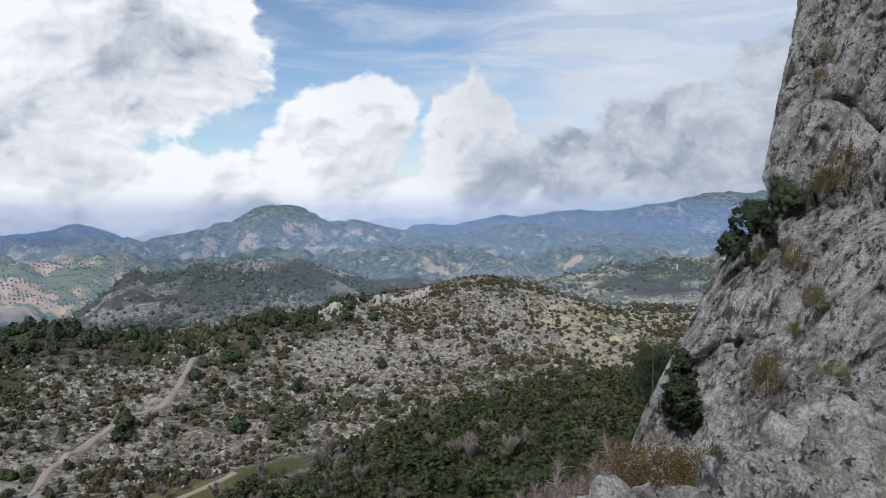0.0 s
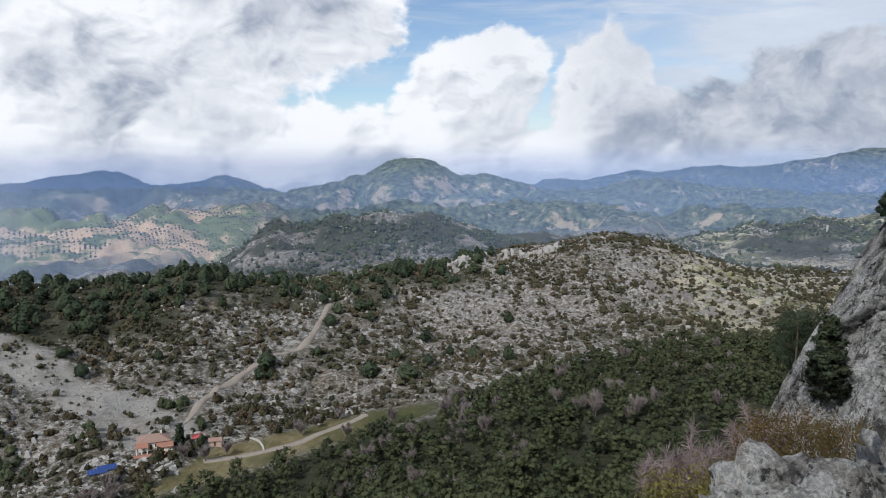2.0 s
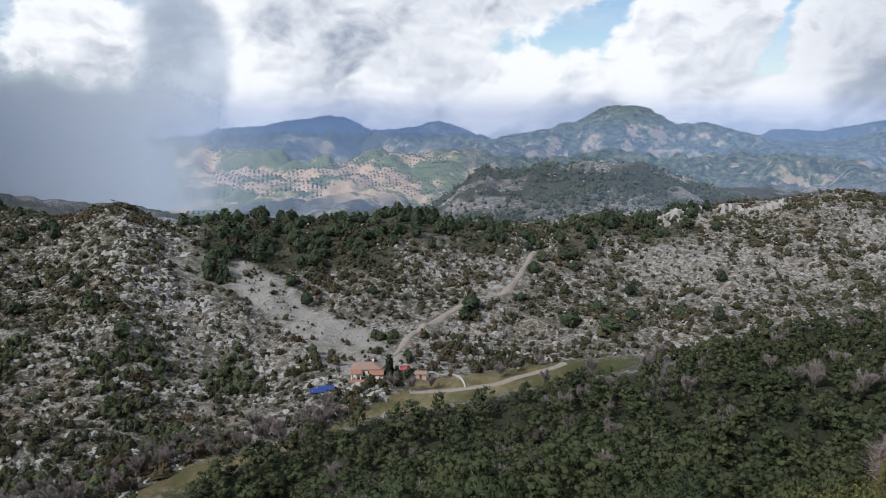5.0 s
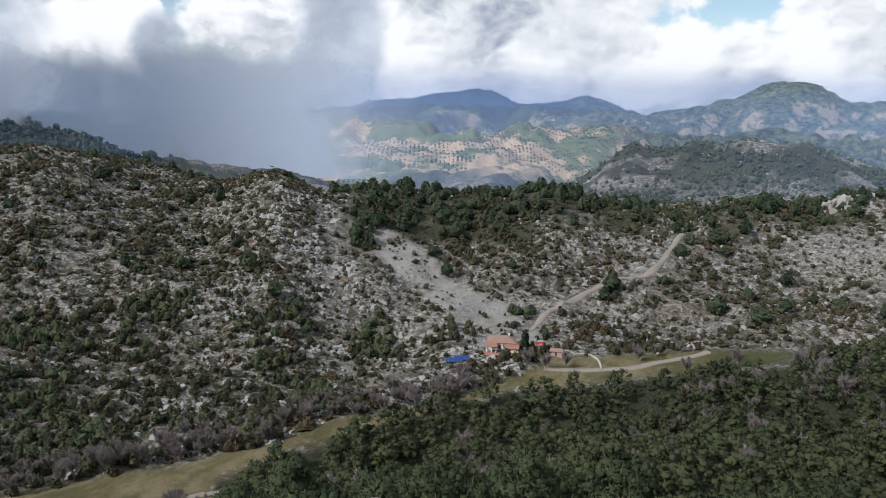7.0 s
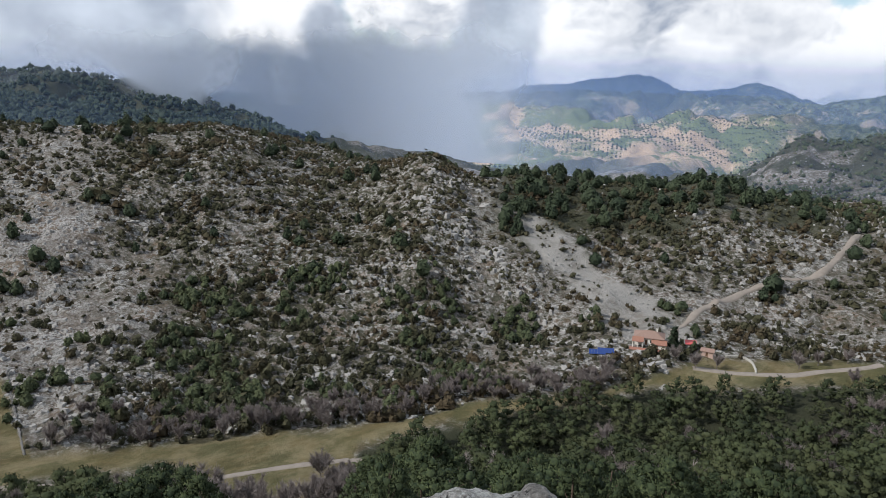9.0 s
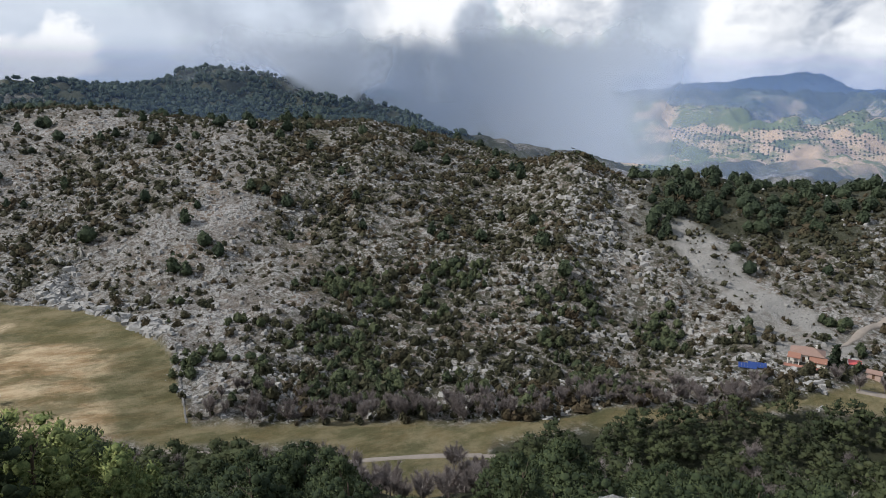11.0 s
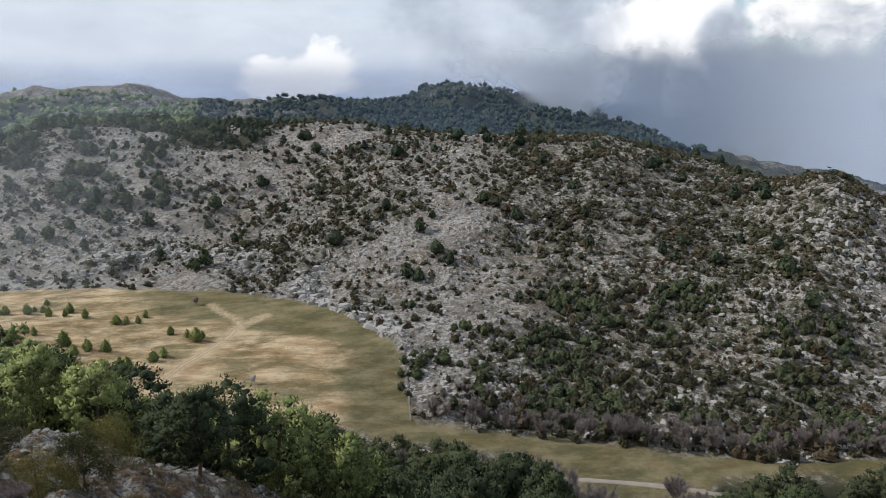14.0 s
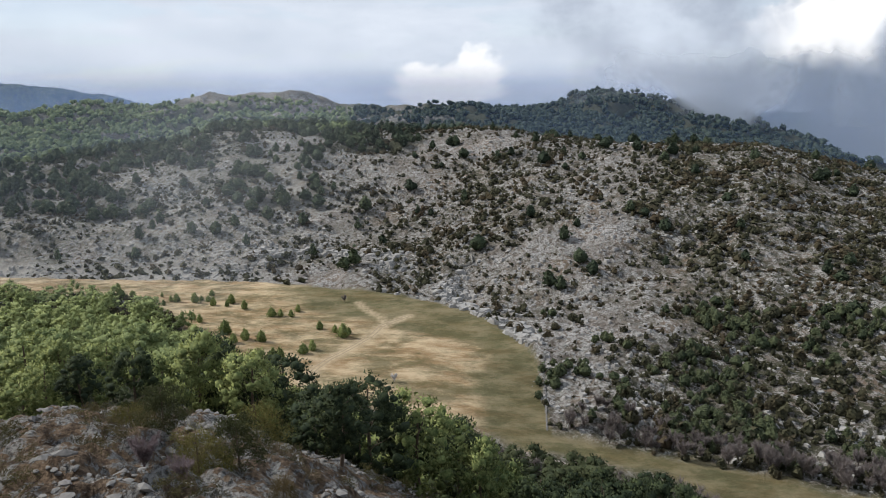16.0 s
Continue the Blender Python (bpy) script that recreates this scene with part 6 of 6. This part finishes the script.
def bare_kind(seed, label, group="bare trees", thick=0.0075, mat=TWIG, limbs=10, twigs=8, reach=1.0, tufted=30):
    """A leafless tree: trunk, forking limbs and a haze of twigs."""
    r = np.random.default_rng(seed)
    base = empty("bare_tree", Matrix())
    pieces, tips = [tube([(0, 0, 0), (0.01, 0.0, 0.15), (0.0, 0.02, 0.34)], [0.03, 0.026, 0.02], 6)], []
    for k in range(limbs):
        a, up = r.uniform(0, 2 * np.pi), r.uniform(0.18, 0.34)
        p0 = np.array([0, 0.01, up])
        d = np.array([np.cos(a) * 0.75, np.sin(a) * 0.75, r.uniform(0.7, 1.5)])
        d /= np.linalg.norm(d)
        L = r.uniform(0.35, 0.62)
        p1 = p0 + d * L * 0.5 + r.normal(size=3) * 0.02
        p2 = p0 + d * L + np.array([0, 0, 0.05])
        pieces.append(tube([p0, p1, p2], [0.014, 0.009, 0.003], 4))
        for j in range(tufted):
            f = r.uniform(0.25, 1.0)
            tips.append((p0 + (p2 - p0) * f, d))
    v, f = join(pieces)
    part("trunk", mesh_of("trunk", v, f, mat), None, base)
    V = []
    for p, d in tips:
        for j in range(twigs):
            e = d * 0.8 + r.normal(size=3) * (0.75 if reach == 1.0 else 1.4) + np.array([0, 0, 0.3])
            e = e / np.linalg.norm(e) * r.uniform(0.10, 0.24) * reach
            s = np.cross(e, r.normal(size=3))
            s = s / np.linalg.norm(s) * thick
            V += [p - s, p + s, p + e]
    V = np.array(V)
    me = mesh_of("crown", V, np.arange(len(V)).reshape(-1, 3), mat, True)
    layer(me, "tint", np.repeat(r.uniform(0, 1, len(V) // 3), 3))
    part("crown", me, None, base)
    return tagged(base, label, "tree", group)


bare = [bare_kind(800 + k, lab) for k, lab in enumerate(("leafless grey tree with a haze of fine twigs", "leafless brown-grey tree at the field edge", "bare pale tree with upright twigs"))]
spots = [(-160.8, 101.3, 9.5), (-222.4, 49.7, 8), (-200.2, 91.9, 7), (-209.5, 70.4, 7), (-195.6, 103.6, 7), (-213.6, 60.4, 6.5), (-187.5, 119.6, 7), (-204, 79.8, 7.5), (-86.7, 277.9, 8), (-141.1, 191.4, 7.5),
         (-107.4, 281, 7), (-352.7, -32.7, 4.5), (-133, 250, 8), (-128, 257, 7), (-141, 249, 7.5), (-111, 286, 6), (-104, 290, 7), (-97, 300, 7), (-164, 104, 7), (-156, 107, 7)]
pale_bush = bare_kind(890, "pale leafless bush standing alone on the meadow", "bare bushes", 0.01, leaf_material("pale_twigs", (0.40, 0.38, 0.36), (0.72, 0.68, 0.66), None, False), 14, 9, 0.8)
pale_bush.name = "bare_bush"
pale_bush.matrix_basis = pose(-254, -7, ground(-254, -7) - 0.1, 0, 0, 20) @ Matrix.Diagonal((3.6, 3.6, 3.8, 1))
hedge = np.random.default_rng(15)
for az0 in np.arange(34, 78.5, 0.62):
    d0 = float(np.interp(az0, FIELD_AZ, FIELD_FAR)) + hedge.uniform(0.5, 7)
    if hedge.uniform(0, 1) < 0.3:
        continue
    spots.append((*at(az0 + hedge.uniform(-0.4, 0.4), d0), hedge.uniform(3.5, 9.5)))
    spots.append((*at(az0 + 0.3, d0 + hedge.uniform(4, 12)), hedge.uniform(4.5, 7.0)))
for k in range(170):
    az0 = hedge.uniform(-12, 84)
    edge = float(np.interp(az0, [-40, 0, 10, 30, 45, 60, 78, 88], [430, 385, 318, 222, 205, 172, 170, 195]))
    spots.append((*at(az0, edge * math.sqrt(hedge.uniform(0.32, 1.02))), hedge.uniform(6.5, 10.0)))
for k, (x, y, h) in enumerate(spots):
    kind_ = bare[k % 3]
    m = pose(x, y, ground(x, y) - 0.15, 0, 0, hedge.uniform(0, 360)) @ Matrix.Diagonal((h * 0.85, h * 0.85, h, 1))
    if k < 3:
        kind_.matrix_basis = m
    else:
        copy_thing(kind_, Matrix()).matrix_basis = m

# the tall pines that stand in front of the meadow
for k, (az0, d0, top) in enumerate(((94.0, 74, -22.0), (98.3, 70, -22.2), (91.2, 80, -24.0), (96.4, 62, -25.0), (102.4, 84, -19.6), (86.5, 84, -25.2), (100.3, 96, -20.0), (105.8, 92, -17.6))):
    x, y = at(az0, d0)
    h = min(14.0, max(8.0, LOOKOUT + d0 * math.tan(radians(top)) - ground(x, y)))
    # shade is in the needle colour of these copies
    copy_thing(pine_kinds[4 + k % 4], Matrix()).matrix_basis = pose(x, y, ground(x, y) - 0.2, 0, 0, 77 * k) @ Matrix.Diagonal((h * 0.95, h * 0.95, h, 1))

# shrubs on the wall and below it
for k, (y, z, h, mat, name, lab) in enumerate((
        (0.75, -0.35, 1.3, DARKPINE, "juniper_bush", "dark green juniper clinging to a ledge of the wall"), (0.55, -1.1, 1.3, DARKPINE, "juniper_bush", "dark juniper under a ledge of the wall"), (0.4, -1.8, 1.0, DARKPINE, "juniper_bush", "small dark juniper at the edge of the wall"),
        (2.6, 0.4, 1.5, RUST, "rusty_shrub", "rust and olive shrub in a cleft of the wall"), (1.1, -1.9, 0.8, BROOM, "broom_shrub", "yellow-green shrub on the wall"),
        (1.9, 0.3, 0.9, BROOM, "broom_shrub", "thin olive shrub on the wall"), (2.6, -2.2, 0.9, RUST, "rusty_shrub", "orange-brown shrub on a ledge of the wall"),
        (3.9, -3.3, 0.8, BROOM, "broom_shrub", "green-gold shrub on a ledge of the wall"), (3.8, -5.9, 1.3, RUST, "rusty_shrub", "rust-red shrub where the wall meets the rocks"),
        (5.4, -5.7, 1.1, BROOM, "broom_shrub", "spreading olive-green shrub at the foot of the wall"), (3.7, -4.2, 0.5, BROOM, "broom_shrub", "small green tuft in a crack of the wall"),
        (1.5, -7.4, 2.7, DARKPINE, "ivy_bush", "dark ivy filling a cleft of the wall"), (1.5, 3.8, 0.6, RUST, "rusty_shrub", "small rusty tuft high on the wall"),
        (1.5, 4.8, 0.6, BROOM, "broom_shrub", "small olive tuft high on the wall"))):
    wx_, wy_, wz2 = wall_point(y, z)
    grown(name, "column" if name == "ivy_bush" else "low", 900 + k, mat, wx_ - 0.1, wy_ - 0.1, h, h * (1.3 if name == "ivy_bush" else 0.75), lab, "shrub", 110 if mat is DARKPINE else 80, 60 if mat is DARKPINE else 46, 0.02, wz2, core=0.25, needle=mat is DARKPINE)
for k, (az0, d0, h, mat, name, lab) in enumerate((
        (-15.2, 11.0, 1.5, RUST, "rusty_shrub", "golden-brown shrub under the rock wall"), (-18.8, 10.5, 1.25, RUST, "rusty_shrub", "orange-brown shrub beside the boulder"),
        (-12.6, 11.8, 1.2, RUST, "broom_shrub", "olive and gold shrub under the rock wall"), (-8.2, 10.2, 1.9, BROOM, "broom_shrub", "yellow-green shrub on the ledge under the wall"),
        (-5.6, 10.4, 1.7, BROOM, "broom_shrub", "yellow-green shrub at the brink"), (-3.0, 10.4, 1.4, BROOM, "broom_shrub", "low yellow shrub at the brink"), (-2.0, 24, 5.6, OAK, "holm_oak", "round olive-green oak on the slope"),
        (-15.6, 29, 2.3, DARKPINE, "holm_oak", "dark evergreen oak past the end of the wall"), (-16.6, 31, 3.1, DARKPINE, "holm_oak", "dark evergreen oak against the valley"),
        (104.5, 42, 3.8, OAK, "broom_shrub", "golden-olive shrub on the near slope"), (107.6, 40, 3.4, BROOM, "broom_shrub", "olive shrub among the stones"), (109.8, 44, 3.4, OAK, "broom_shrub", "spreading olive shrub on the stony slope"), (103.0, 50, 3.6, BROOM, "broom_shrub", "green-gold shrub below the rocks"),
        (101.5, 36, 1.8, RUST, "rusty_shrub", "rusty shrub among the stones"), (112, 46, 2.4, BROOM, "broom_shrub", "green shrub on the near slope"))):
    x, y = at(az0, d0)
    z = LOOKOUT + (-5.2 if d0 > 28 and az0 < 0 else 0)
    grown(name, "low" if h < 2.25 or mat not in (DARKPINE, OAK) else "round", 950 + k, mat, x, y, h, h * 0.8, lab, "shrub", 120, 80, 0.0135, None if az0 > -10 or d0 < 20 else LOOKOUT - d0 * 0.22 - (1.5 if h > 3 else 1.0), core=0.25)
purple = bare_kind(870, "bare purple-grey shrub with a haze of twigs", "bare shrubs", 0.0026, PLUM, 22, 2, 0.6, 170)
purple.name = "bare_shrub"
x, y = at(-8.0, 13.0)
purple.matrix_basis = pose(x, y, ground(x, y), 0, 0, 40) @ Matrix.Diagonal((2.6, 2.6, 2.9, 1))
for az0, d0, s_ in ((-10.5, 12.5, 2.0), (-13.8, 12.0, 1.8), (111.5, 36, 2.4), (109.0, 33, 1.8)):
    x, y = at(az0, d0)
    copy_thing(purple, Matrix()).matrix_basis = pose(x, y, ground(x, y), 0, 0, az0 * 20) @ Matrix.Diagonal((s_, s_, s_, 1))

# ---------------------------------------------------------------- small far things
def stone_run(name, a, b, height, label, group="", block=block_me):
    """A straight ruined wall of loose stones."""
    n = max(3, int(math.hypot(b[0] - a[0], b[1] - a[1]) / 0.6))
    base = empty(name, pose(*a, ground(*a)))
    for k in range(n):
        x, y = a[0] + (b[0] - a[0]) * k / (n - 1), a[1] + (b[1] - a[1]) * k / (n - 1)
        z = ground(x, y)
        for course in range(max(1, int(height / 0.42 * random.uniform(0.4, 1.1)))):
            s_ = part("stone", block, None, base)
            s_.matrix_basis = base.matrix_basis.inverted() @ pose(x + random.uniform(-0.15, 0.15), y + random.uniform(-0.15, 0.15), z + 0.1 + 0.42 * course, random.uniform(-9, 9), random.uniform(-9, 9), random.uniform(0, 360))
    return tagged(base, label, "wall", group)


rx0, ry0 = -391.8, 27.7
for a_, b_ in (((rx0, ry0 - 5), (rx0, ry0 + 5)), ((rx0 - 6, ry0 + 5), (rx0, ry0 + 5)), ((rx0 - 6, ry0 - 5), (rx0, ry0 - 5))):
    stone_run("ruined_wall", a_, b_, 2.0, "reddish ruined stone wall on the hillside", "ruin walls")
grey_me = block_me.copy()
grey_me.materials.clear()
grey_me.materials.append(GREYSTONE)
stone_run("field_wall", at(79.2, 226), at(79.6, 282), 0.45, "tumbled field wall between meadow and hillside", block=grey_me)

tx, ty = at(-17.3, 1080)
tower = empty("tower", pose(tx, ty, ground(tx, ty) - 1.0, 0, 0, -17))
solid("shaft", lambda bm: bmesh.ops.create_cone(bm, cap_ends=True, segments=16, radius1=1.5, radius2=1.2, depth=8, matrix=Matrix.Translation((0, 0, 4.0))), WALLSTONE, tower)
solid("gallery", lambda bm: bmesh.ops.create_cone(bm, cap_ends=True, segments=16, radius1=1.7, radius2=1.7, depth=0.8, matrix=Matrix.Translation((0, 0, 7.9))), WALLSTONE, tower)
tagged(tower, "small pale round tower on a wooded plateau", "tower")
